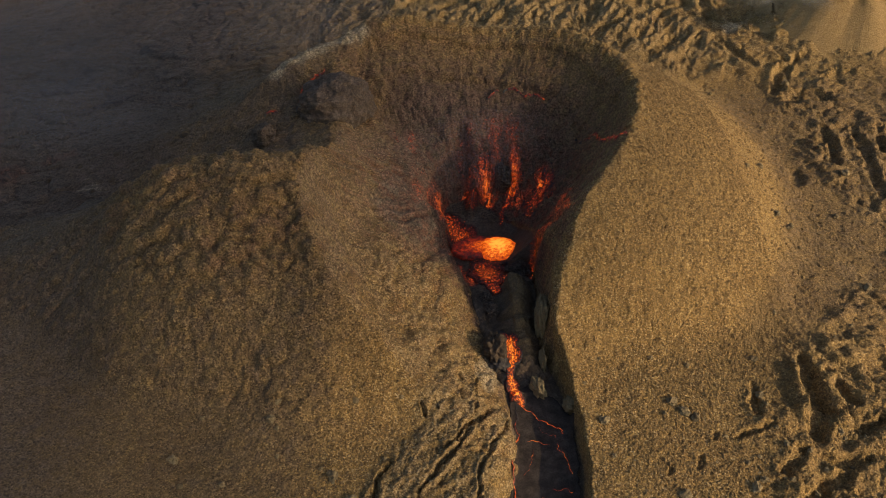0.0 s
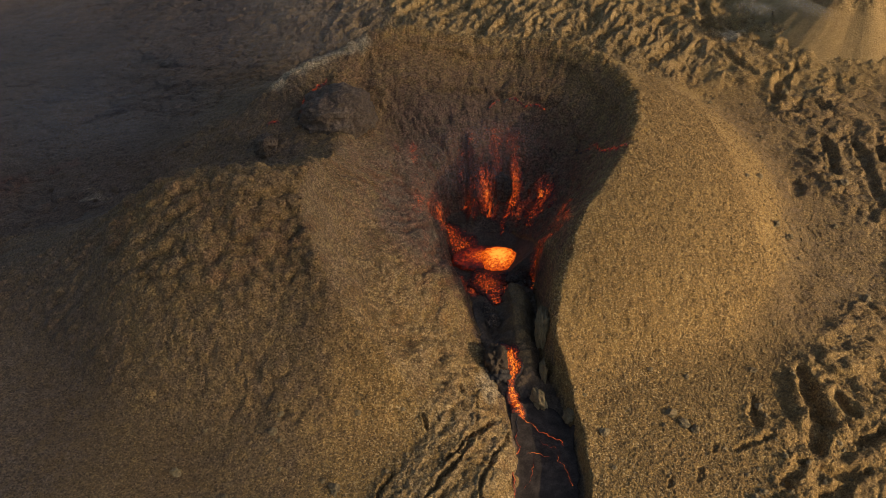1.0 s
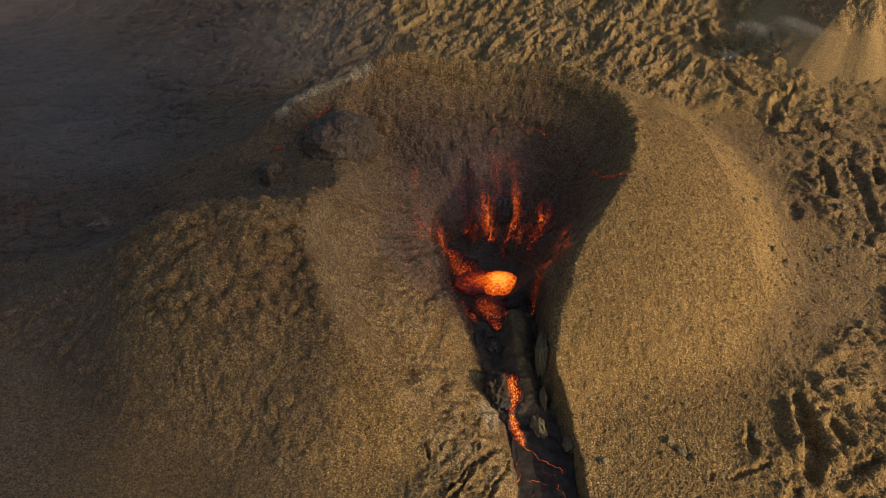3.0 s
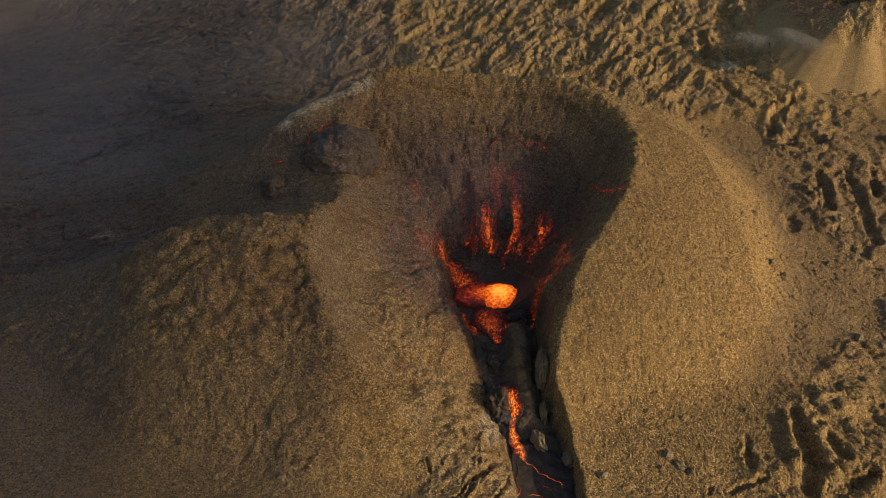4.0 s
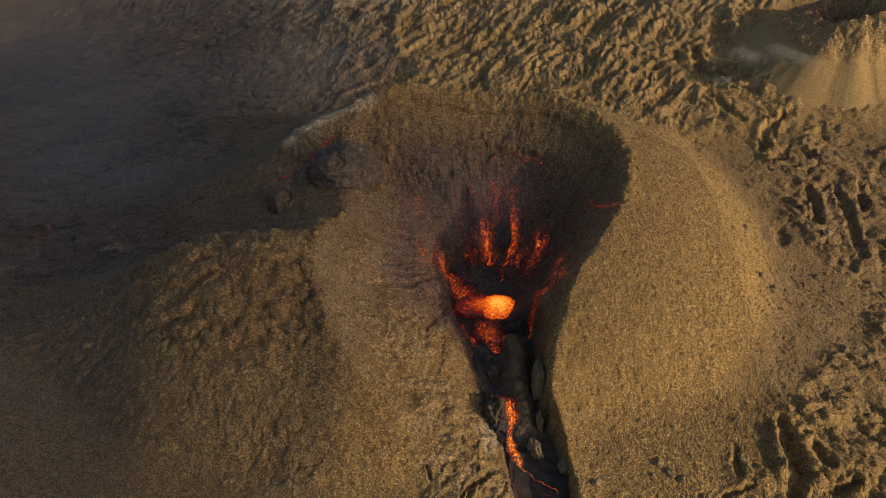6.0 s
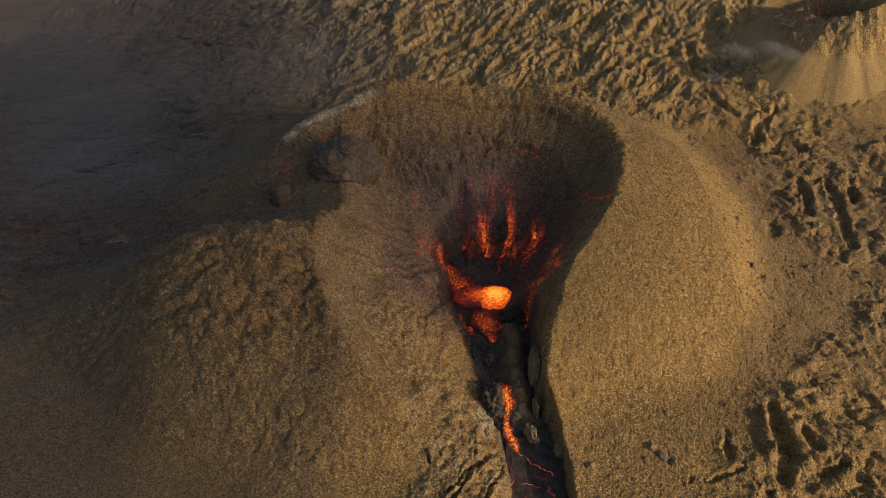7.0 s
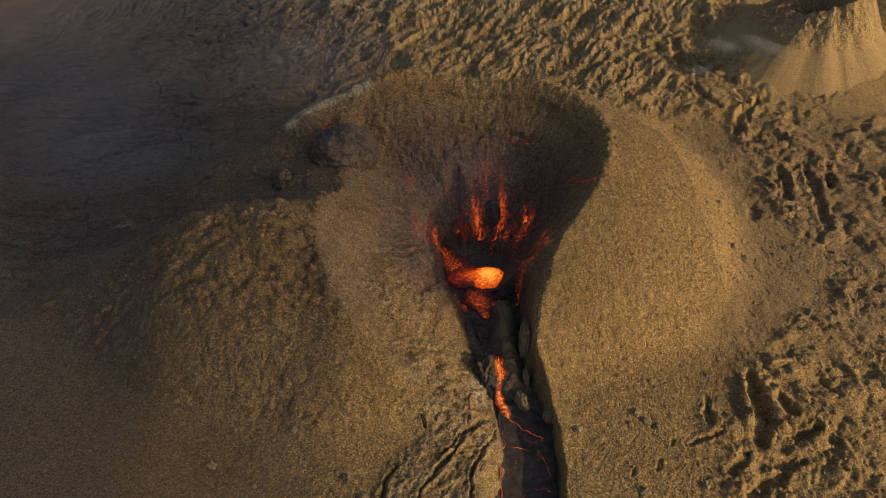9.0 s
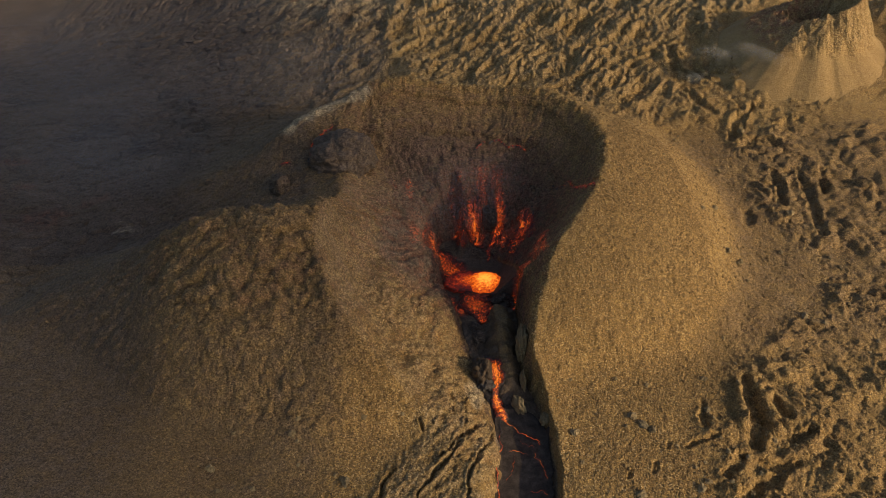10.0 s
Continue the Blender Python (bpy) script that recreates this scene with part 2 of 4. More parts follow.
RIM_WEST = [
    (-17.6, -10.5, 14.2, 1.1, 0.5, 0.4), (-19, -17, 18.6, 1.75, 0.5, 0.6), (-20, -26, 19.4, 1.75, 0.5, 0.8), (-16.5, -34.5, 13.8, 1.2, 0.45, 0.72),
    (-10.5, -39.5, 6.2, 0.6, 0.4, 0.42), (-5.5, -44, 1.4, 0.4, 0.3, 0.25), (-2.5, -50, -0.6, 0.4, 0.3, 0.3),
]
# Ridges that leave the rim: the west shoulder and the north-west levee: x, y, height, slope
SHOULDER = [(-18.5, -20, 18.5, 0.95), (-24, -24, 21.8, 1.02), (-31, -24, 21.6, 0.95), (-38, -23, 19.0, 0.88), (-47, -21, 13.0, 0.66), (-60, -22, 6.5, 0.42), (-76, -28, 1.5, 0.25)]
LEVEE = [(-15.5, 12.6, 19.4, 0.8), (-21.5, 9.8, 18.8, 0.9), (-26.5, 7.4, 17.0, 0.85), (-34, 6.2, 12.2, 0.55), (-45, 6, 7.2, 0.4), (-56, 6, 3.2, 0.3)]
# The floor from the lava lake down the channel: x, y, height, half width
FLOOR = [(1.4, -6.8, -1.4, 3.4), (3.2, -9.6, -2.7, 5.2), (4.2, -14, -3.2, 6.7), (4.8, -21, -1.6, 5.3), (5.0, -28, -0.6, 4.4), (5.3, -35, -1.6, 3.5), (7.0, -42, -2.4, 3.5), (7.4, -50, -2.9, 3.7), (5.5, -60, -3.4, 4.2), (2, -80, -4, 5)]


def spline(rows, gap=0.7):
    """Catmull-Rom through the rows, at even steps."""
    p = np.array(rows, float)
    p = np.vstack([2 * p[0] - p[1], p, 2 * p[-1] - p[-2]])
    out = []
    for a, b, c, d in zip(p, p[1:], p[2:], p[3:]):
        n = max(2, int(np.hypot(*(c - b)[:2]) / gap))
        t = np.linspace(0, 1, n, endpoint=False)[:, None]
        out.append(0.5 * (2 * b + (c - a) * t + (2 * a - 5 * b + 4 * c - d) * t**2 + (3 * b - a - 3 * c + d) * t**3))
    return np.vstack(out + [p[-2:-1]])


def nearest(x, y, line):
    """The distance to a line, and the line's other values there, blended over its neighbourhood."""
    dist = np.full(len(x), 1e9)
    values = np.zeros((len(x), line.shape[1] - 2))
    for k in range(0, len(x), 20000):
        s = slice(k, k + 20000)
        d2 = (x[s, None].astype(np.float32) - line[None, :, 0].astype(np.float32)) ** 2 + (y[s, None].astype(np.float32) - line[None, :, 1].astype(np.float32)) ** 2
        low = d2.min(1)
        w = np.exp((low[:, None] - d2) / (3.0 + 0.3 * low[:, None]))
        dist[s] = np.sqrt(low)
        values[s] = (w @ line[:, 2:]) / w.sum(1)[:, None]
    return dist, values


def inside(x, y, ring):
    odd = np.zeros(len(x), bool)
    for (ax, ay), (bx, by) in zip(ring, np.roll(ring, -1, 0)):
        if ay != by:
            odd ^= ((ay > y) != (by > y)) & (x < (bx - ax) * (y - ay) / (by - ay) + ax)
    return odd


def smax(a, b, k):
    h = np.clip(0.5 + 0.5 * (a - b) / k, 0, 1)
    return b + (a - b) * h + k * h * (1 - h)


def smin(a, b, k):
    return -smax(-a, -b, k)


def step(a, b, v):
    t = np.clip((v - a) / (b - a), 0, 1)
    return t * t * (3 - 2 * t)


def plain(x, y):
    """The lava field round the cone, which falls away to the north-west."""
    u, v = np.clip(x, -150, 150), np.clip(y, -80, 160)
    return PLAIN0 + PLAIN1 * u + PLAIN2 * v + PLAIN3 * u * u + PLAIN4 * u * v + PLAIN5 * v * v


def landform(x, y):
    """The smooth height of the ground, whether it lies inside the rim, the distance past the channel's edge and that to the rim."""
    z, ring, off, d = plain(x, y), np.zeros(len(x), bool), np.full(len(x), 99.0), np.full(len(x), 99.0)
    near = (np.abs(x) < 95) & (y > -85) & (y < 62)
    z[near], ring[near], off[near], d[near] = cone_form(x[near], y[near], z[near])
    return z, ring, off, d


def cone_form(x, y, base):
    rim = spline(RIM_EAST + RIM_NORTH + RIM_WEST)
    wx, wy = x + 0.5 * rough(x, y, 3, 4, 21, 0.6), y + 0.5 * rough(x, y, 3, 4, 27, 0.6)
    d, v = nearest(wx, wy, rim)
    crest, inner, tail, outer = v.T
    soft = np.sqrt(d * d + 0.5) - 0.7
    ring = inside(wx, wy, rim[:, :2])
    # the flank runs out in a long toe
    flank = smax(base, crest - outer * soft, np.clip(0.3 * d, 0.05, 2.5 + 1.5 * step(0, -20, x)))
    for ridge, k, blunt in ((SHOULDER, 1.5, 2.0), (LEVEE, 1.2, 1.0)):
        e, w = nearest(x, y, spline(ridge))
        flank = smax(flank, w[:, 0] - w[:, 1] * (np.sqrt(e * e + blunt * blunt) - blunt), k)
    e, w = nearest(wx, wy, spline(FLOOR))
    past = np.maximum(e - w[:, 1], 0)
    bed = w[:, 0] + 3.0 * step(0, 0.9, past) * step(2, -3, x) * step(-34, -25, y) + 0.5 * past
    wall = smax(crest - inner * soft + (inner - tail) * np.logaddexp(0, (d - 6.3) / 0.8) * 0.8, bed, 1.2)
    wall = np.minimum(wall, np.where(y < -24, crest + 0.1, 1e3))
    z = np.where(ring, wall, flank)
    # the channel below the breach is cut into the flank
    cut = w[:, 0] + np.maximum(e - w[:, 1], 0) * (1.7 + 6 * np.maximum(step(-46, -38, y), 0.8 * step(5, 7.5, x))) - 0.3
    bowl = w[:, 0] + 3.0 * step(0, 0.9, past) * step(2, -3, x) + 1.15 * past + 0.14 * past * past + 12 * step(1.0, 6.0, x)
    z = smin(z, np.where(y < -18, cut, np.where(ring, bowl, 1e3)), 0.8)
    return z, ring, e - w[:, 1], d


GULLY = [(-17.2, -13.5, 1), (-15.6, -19, 1), (-14.6, -25, 1), (-12.4, -31, 1), (-9.5, -36, 1)]
# open cracks in the crusted bank beside the channel: x, y, half width
BANK_CRACKS = [
    [(0.6, -44.6, 0.2), (0.0, -45.6, 0.3), (-2.5, -48.8, 0.35), (-4.9, -52.1, 0.4), (-7.4, -55.4, 0.3), (-9, -57.5, 0.3)],
    [(3.2, -44.8, 0.2), (1.0, -48.6, 0.3), (-0.6, -52.1, 0.35), (-1.1, -54.8, 0.3), (-1.6, -57.5, 0.3)],
    [(-0.9, -44.5, 0.2), (-1.6, -46.4, 0.3), (-4.1, -50.0, 0.25)],
    [(-10.3, -51.7, 0.3), (-11.6, -54.0, 0.4), (-12.2, -57, 0.4)],
    [(-6.5, -44.6, 0.25), (-6.3, -45.2, 0.45), (-6.2, -45.9, 0.2)],
    [(-0.6, -36.0, 0.12), (0.2, -39.0, 0.2), (-0.5, -41.2, 0.2), (-0.9, -43.5, 0.15)],
]
# hollows, clefts and overhung grooves in the field: x, y, half width, depth
GROOVES = [
    [(41.2, -37.8, 0.5, 0.8), (40.7, -41.9, 1.3, 2.0), (40.4, -45.1, 1.5, 2.2), (38.6, -48.9, 1.0, 1.4)],
    [(33.7, -42.0, 0.5, 0.6), (32.7, -45.5, 0.7, 1.0)],
    [(29.3, -49.0, 0.3, 0.5), (31.5, -48.0, 0.5, 0.9), (33.7, -47.3, 0.3, 0.5)],
    [(35.9, -50.8, 0.7, 1.0), (33.3, -53.2, 0.9, 1.2)],
    [(38.6, -51.8, 0.5, 0.8), (40.5, -52.5, 1.0, 1.5), (43.0, -51.8, 0.6, 0.8)],
    [(34.0, -56.6, 0.9, 1.4), (37.5, -54.9, 0.9, 1.3), (39.8, -54.0, 0.5, 0.8)],
    [(44.0, -42.4, 0.8, 1.2), (44.6, -44.8, 0.8, 1.1)],
    [(44.7, -48.4, 0.7, 1.0), (47.2, -47.4, 0.7, 1.0)],
    [(54.6, -3.4, 1.3, 1.0), (53.8, -5.4, 1.2, 0.9)],
    [(60.4, 15.8, 0.9, 0.9), (63.6, 16.7, 1.5, 1.7), (66.4, 15.2, 1.2, 1.4)],
    [(59.3, 18.4, 0.7, 1.2), (61.2, 22.6, 0.9, 1.6), (64.6, 27.8, 0.8, 1.2)],
    [(61.9, 20.6, 0.5, 1.0), (64.2, 25.0, 0.6, 1.3), (67.0, 28.6, 0.5, 1.0)],
    [(58.6, 27.0, 0.6, 1.0), (56.6, 31.9, 0.8, 1.3), (55.1, 36.6, 0.6, 1.0)],
    [(56.9, 55.0, 1.2, 1.6), (55.8, 47.3, 1.3, 1.8), (57.6, 43.5, 0.9, 1.2)],
    [(63.2, 7.4, 0.6, 1.0), (63.0, 3.1, 0.9, 1.5), (61.5, -1.6, 0.8, 1.2)],
    [(67.8, 5.0, 0.7, 1.2), (67.3, 0.0, 1.0, 1.5), (65.4, -9.8, 0.9, 1.3)],
    [(72.3, 6.8, 0.8, 1.3), (70.5, 1.0, 0.9, 1.3)],
    [(26.8, -48.2, 0.35, 0.5), (26.4, -48.9, 0.3, 0.4)],
    [(23.9, -51.4, 0.4, 0.6), (23.6, -52.6, 0.3, 0.4)],
    [(20.6, -52.6, 0.3, 0.6), (19.7, -53.4, 0.3, 0.5)],
]
# where the field is broken into rugged clinker: the band past the cone's foot, and the ground below it
ROUGH_BAND = [(40, 62), (45, 50), (53, 39), (56.5, 26), (57.5, 15), (60, 8), (57, 0), (59, -8), (64, -14), (70, -18), (95, -18), (95, 18), (79, 19), (72, 25), (68.5, 35), (66, 49), (64, 62)]
ROUGH_FOOT = [(30, -64), (31.5, -51), (36, -43), (40, -36), (46, -33), (56, -26), (64, -16), (90, -16), (90, -64)]


def domes(x, y, size, seed, flat=1.0):
    """Overlapping rounded lumps of several sizes, heights in metres."""
    u, v = x / size, y / size
    iu, iv = np.floor(u), np.floor(v)
    best = np.zeros_like(u)
    for a in (-1, 0, 1):
        for b in (-1, 0, 1):
            own = chance(iu + a, iv + b, seed + 13)
            du = iu + a + chance(iu + a, iv + b, seed) - u
            dv = iv + b + chance(iu + a, iv + b, seed + 7) - v
            wide = 0.3 + 0.6 * own
            best = np.maximum(best, wide * np.sqrt(np.maximum(1 - (du * du + dv * dv) / (wide * wide), 0)))
    return best * size * flat


def region(x, y, ring):
    """How far inside a ring, softly, 0 to 1."""
    ring = np.array(ring, float)
    loop = np.vstack([ring, ring[:1]])
    line = np.vstack([np.linspace(a, b, 24, endpoint=False) for a, b in zip(loop, loop[1:])])
    gap, _ = nearest(x, y, np.hstack([line, np.zeros((len(line), 1))]))
    return step(-2.5, 2.0, np.where(inside(x, y, ring), gap, -gap))


def carve(x, y, z, rows, seed, lip=0.25):
    """Cut a ragged groove with a raised lip along a line of x, y, half width, depth."""
    lo, hi = np.min(rows, 0)[:2] - 4, np.max(rows, 0)[:2] + 4
    box = np.flatnonzero((x > lo[0]) & (x < hi[0]) & (y > lo[1]) & (y < hi[1]))
    bx, by = x[box], y[box]
    gap, v = nearest(bx + 0.9 * rough(bx, by, 2.4, 5, seed, 0.65), by + 0.9 * rough(bx, by, 2.4, 5, seed + 4, 0.65), spline(rows, 0.4))
    half, deep = v.T
    z[box] += lip * deep * np.exp(-(((gap - 1.5 * half) / (0.6 * half)) ** 2)) - deep * step(1.25, 0.45, gap / half)


def relief(x, y):
    """The full height of the ground and its values: ash (fresh dark lava, and the west side's shade put into colour),
    oxide, pale, heat, calm, and the piece it belongs to.
    """
    z, ring, off, d = landform(x, y)
    smooth = z.copy()
    base = plain(x, y)
    up = z - base
    bed = step(0.8, -0.4, off) * (y < -8)
    pit = ring & (off > -0.4)
    cone = np.maximum(step(0.5, 3.0, up), ring.astype(float))
    field = (1 - cone) * (1 - bed)
    wx, wy = x + 2.5 * waves(x, y, 9, 3), y + 2.5 * waves(x, y, 9, 4)
    # rugged field beyond the cone, smoother sheets to the left, ash with rugged patches to the right
    back = step(18, 42, y) * step(-45, -5, x + 0.25 * (y - 40))
    right = step(24, 40, x) * step(60, 20, y)
    apart = step(15, 22, np.hypot(x - 87, y - 48.3))
    left = (1 - back) * (1 - right)
    near = (x > 20) & (x < 100) & (y > -70) & (y < 66)
    broken = np.zeros(len(x))
    broken[near] = np.maximum(region(wx[near], wy[near], ROUGH_BAND), region(wx[near], wy[near], ROUGH_FOOT))
    broken = broken * (0.25 + 0.75 * step(-0.35, 0.25, rough(x, y, 9, 3, 55))) * step(17, 22, np.hypot(x - 87, y - 48.3))
    back, right = back * apart * (1 - broken), right * apart
    sx, sy = x + 1.1 * waves(x, y, 9, 3), y + 1.1 * waves(x, y, 9, 4)
    ropes = rough(0.34 * sx + 0.42 * sy, 0.8 * sy - 0.95 * sx, 8, 6, 11, 0.68, True)
    humps = rough(wx, wy, 11, 4, 31, 0.5)
    lumps = domes(x + 0.8 * waves(x, y, 2.5, 71), y + 0.8 * waves(x, y, 2.5, 72), 2.3, 73)
    z += field * back * (2.1 * ropes + 1.5 * humps + 0.45 * lumps * step(-0.1, 0.4, rough(x, y, 8, 2, 74)))
    # folded drapes and clefts under a cover of ash
    fx, fy = wx + 3.5 * waves(x, y, 14, 5), wy + 3.5 * waves(x, y, 14, 6)
    folds = rough(0.8 * fx + 0.4 * fy, 0.55 * fy - 0.35 * fx, 4.2, 5, 51, 0.55, True)
    z += (1 - bed) * (1 - cone * (up > 5)) * broken * (0.95 * folds + 0.4 * lumps - 0.4)
    z += field * right * (0.6 * humps + 0.16 * folds * (1 - broken))
    z += field * left * (0.2 + 0.8 * step(-34, -10, y)) * (0.7 * humps + 0.75 * rough(wx * 0.6, wy * 1.5, 5, 6, 61, 0.6, True))
    plate, seam, age = cells(wx + 1.5 * waves(x, y, 4, 63), 1.7 * wy + 1.5 * waves(x, y, 4, 64), 6.5, 65)
    z += field * left * step(-30, -8, y) * (0.5 * age - 0.5 * step(0.14, 0.02, seam - plate) + 0.16 * lumps)
    for hx, hy, size, deep in ((-17.3, 68.5, 1.5, 1.8), (-13.0, 117.0, 3.2, 2.6)):
        z -= deep * np.exp(-(((x - hx) / (1.3 * size)) ** 2 + ((y - hy) / size) ** 2) ** 2)
    wall = pit.astype(float) * (1 - bed)
    flank = cone * (1 - wall) * (1 - bed)
    # welded spatter in drooping lobes on the upper west hill, fading to scalloped clinker lower down
    big = domes(0.9 * x + 0.9 * waves(x, y, 2.4, 81), 1.8 * y + 0.9 * waves(x, y, 2.4, 82), 1.9, 83)
    mid = domes(x + 0.6 * waves(x, y, 1.6, 84), 1.7 * y + 0.6 * waves(x, y, 1.6, 85), 1.2, 86)
    west_side = step(0, -7, x + 0.35 * (y + 40))
    spatter = step(9, 16, z + 2.5 * waves(x, y, 7, 87)) * step(-13, -20, x) * step(-6, -12, y) * (~ring)
    z += spatter * (0.52 * big + 0.36 * mid - 0.25 + 0.5 * rough(x, y, 5, 3, 88))
    patchy = step(-0.3, 0.35, rough(x, y, 8, 3, 106))
    z += flank * west_side * (1 - 0.7 * spatter) * (0.26 * rough(x, 2.2 * y, 4.5, 3, 105, 0.55) + (0.22 + 0.2 * patchy) * mid + 0.12 * rough(x, 2.2 * y, 1.5, 3, 107, 0.6, True))
    z += flank * (1 - west_side) * (0.12 * rough(x, y, 6, 3, 101) + 0.05 * rough(x, 1.3 * y, 1.3, 3, 108, 0.65) + 0.03 * mid)
    # the crater wall: a lumpy crest, a welded layer under it, and drips that run down the slope
    turn = np.arctan2(y + 9, x - 4)
    flutes = rough(turn * 15 + 1.1 * rough(x, y, 6, 3, 91), d * 0.3, 1.7, 4, 92, 0.6, True)
    crest = ring | (up > 7)
    z += crest * step(-20, -8, y) * np.exp(-((d / 1.5) ** 2)) * (0.55 * rough(x, y, 2.6, 4, 93, 0.6, True) + 0.3 * mid - 0.15)
    north = step(-14, -2, y)
    shelf = d + 0.9 * rough(x, y, 5, 3, 94)
    z -= wall * north * (0.9 * step(2.0, 2.9, shelf) * step(9, 4, shelf) - 0.8 * step(7.5, 6.6, shelf) * step(3.4, 5.5, shelf))
    z += wall * step(1.0, 4, d) * ((0.34 + 0.22 * step(2, -6, x) * step(2, -6, y)) * flutes + 0.42 * rough(x, y, 3.4, 5, 96, 0.6, True) + 0.2 * mid)
    # fine clinker everywhere
    east_side = (1 - west_side) * (1 - wall) * step(6, 12, x)
    calm = np.maximum(0.45 * field * right * (1 - broken), 0.4 * east_side * cone)
    gentle = 1 - 0.7 * field * left * step(-20, -45, x)
    z += gentle * (1 - bed) * ((0.05 + 0.05 * west_side) * rough(x, y, 1.5, 3, 111, 0.6) + 0.035 * waves(x, y, 0.55, 121))
    grit = domes(x, y, 0.72, 131)
    z += gentle * (1 - bed) * (0.16 + 0.06 * cone + 0.08 * west_side * cone) * grit
    z += (0.3 * broken + 0.2 * back) * domes(x, y, 1.0, 141)
    # rubble on the channel's floor above the crusted flow
    mass = step(-40, -36, y) * step(-20, -24, y) * np.exp(-(((x - 6.6 + 0.6 * waves(x, y, 4, 98)) / 1.6) ** 2))
    z += bed * 2.2 * mass
    z += bed * step(-43, -39, y) * step(-19, -23, y) * (0.6 * rough(x, y, 3.2, 5, 95, 0.6, True) + 0.35 * lumps + 0.3 * mid - 0.3)
    # the gully between the west hill and the channel's bank
    gap = np.full(len(x), 99.0)
    box = (x > -24) & (x < -4) & (y > -42) & (y < -6)
    gap[box], v = nearest(x[box] + 0.8 * waves(x[box], y[box], 3, 158), y[box], spline(GULLY))
    gully = np.exp(-((gap / 1.8) ** 2))
    z -= 1.1 * gully
    # the crusted bank: layered plates along the channel, split by open cracks
    crusted = step(-12, -7, x - 0.5 * (y + 50)) * step(5, 2.5, x) * step(-40, -44, y + 0.5 * x) * (1 - bed)
    layers = rough(0.85 * x - 0.6 * y, 0.28 * (0.6 * x + 0.85 * y), 2.3, 4, 161, 0.6, True)
    z += crusted * (0.4 * layers + 0.3 * rough(x, y, 1.4, 4, 163, 0.65, True) + 0.2 * mid)
    for k, line in enumerate(BANK_CRACKS):
        carve(x, y, z, [(a, b, 0.85 * w, 0.8) for a, b, w in line], 148 + k)
    for k, line in enumerate(GROOVES):
        carve(x, y, z, [(a, b, w, deep * (0.55 if a > 50 else 0.68)) for a, b, w, deep in line], 180 + 9 * k)
    # values
    ash = np.clip(step(0, -75, x - 0.35 * np.clip(y - 20, 0, 90) + 12 * waves(x, y, 40, 145)) * step(-30, 0, y) * (1 - 0.85 * cone) * 0.62 + 0.7 * np.maximum(bed, ring * step(0.4, -0.2, off)), 0, 1)
    ash = np.clip(ash + field * left * step(-20, -60, x) * step(-30, -10, y) * (0.3 * (age - 0.45) + 0.3 * waves(x, 1.6 * y, 16, 147)), 0, 1)
    west = step(6, -6, y) * step(4, -6, x)
    scorched = ((1 - west) * (0.42 + 0.27 * step(2, 12, d)) * step(0.2, 1.6, d) + west * (0.34 + 0.25 * np.clip(flutes, -1, 1) + 0.3 * step(3, 9, d + 2 * waves(x, y, 4, 146)))) * step(-33, -22, y + 0.6 * np.minimum(x, 8))
    ash = np.maximum(ash, wall * np.maximum(scorched, 0.9 * step(1.6, 0.0, off + 0.6 * waves(x, y, 2, 146))))
    ash = ash * (1 - 0.3 * mass * bed)
    # west side darkened: darker clinker, plus smoke shade put into the colour
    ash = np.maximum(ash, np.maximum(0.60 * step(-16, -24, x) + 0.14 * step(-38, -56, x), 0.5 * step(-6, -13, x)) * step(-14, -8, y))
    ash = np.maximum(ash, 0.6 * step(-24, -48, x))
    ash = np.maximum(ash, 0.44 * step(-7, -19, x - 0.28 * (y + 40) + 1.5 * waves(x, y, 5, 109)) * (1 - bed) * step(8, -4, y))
    ash = np.maximum(ash, 0.45 * gully * flank)
    # the right field is toned darker, more so in its further part
    ash = np.maximum(ash, field * right * (0.26 + 0.16 * step(-42, -28, y)) * step(32, 14, y))
    lake = np.hypot((x - 5.2) / 1.25, y + 13)
    oxide = np.clip(wall * (0.18 + 0.5 * step(22, 8, lake)) + 0.04 * cone * step(0, -20, x) + 0.2 * spatter * step(-0.1, 0.4, rough(x, y, 9, 2, 151)), 0, 1)
    pale = 0.75 * step(1.15, 0.6, np.hypot((x - 1.4) / 1.9, (y + 38.8) / 3.0) + 0.3 * waves(x, y, 1.5, 152)) * (1 - bed)
    pale = np.maximum(pale, 0.25 * crusted * step(0.1, 0.6, layers))
    for px, py, wide in ((-74, 6, 6), (-84, 20, 3), (-66, 10, 3.5), (-92, 32, 4)):
        oxide = np.maximum(oxide, 0.35 * step(1.2, 0.4, np.hypot((x - px) / wide, (y - py) / wide * 1.6) + 0.5 * waves(x, y, 3, 156)))
    along = np.clip(((x + 13.5) * -13.5 + (y - 13.2) * -6.2) / (13.5**2 + 6.2**2), 0, 1)
    pale = np.maximum(pale, 0.8 * step(1.5, 0.3, np.hypot(x + 13.5 + 13.5 * along, y - 13.2 + 6.2 * along) + 0.6 * waves(x, y, 1.6, 157)))
    pale = np.maximum(pale, 0.9 * step(3.2, 0.6, np.hypot((x - 59) / 1.2, y - 41.5) + 1.5 * waves(x, y, 2, 154)))
    crusts = step(0.05, 0.5, rough(0.5 * x, y, 3, 4, 155, 0.6))
    for px, py, wide, far, much in ((-57.5, 0.5, 7, 2.2, 0.75), (-118, 62, 5, 2, 0.5), (-84, 21, 4, 2, 0.35), (-70, -4, 5, 1.6, 0.4)):
        pale = np.maximum(pale, much * crusts * step(1.3, 0.5, np.hypot((x - px) / wide, (y - py) / far)))
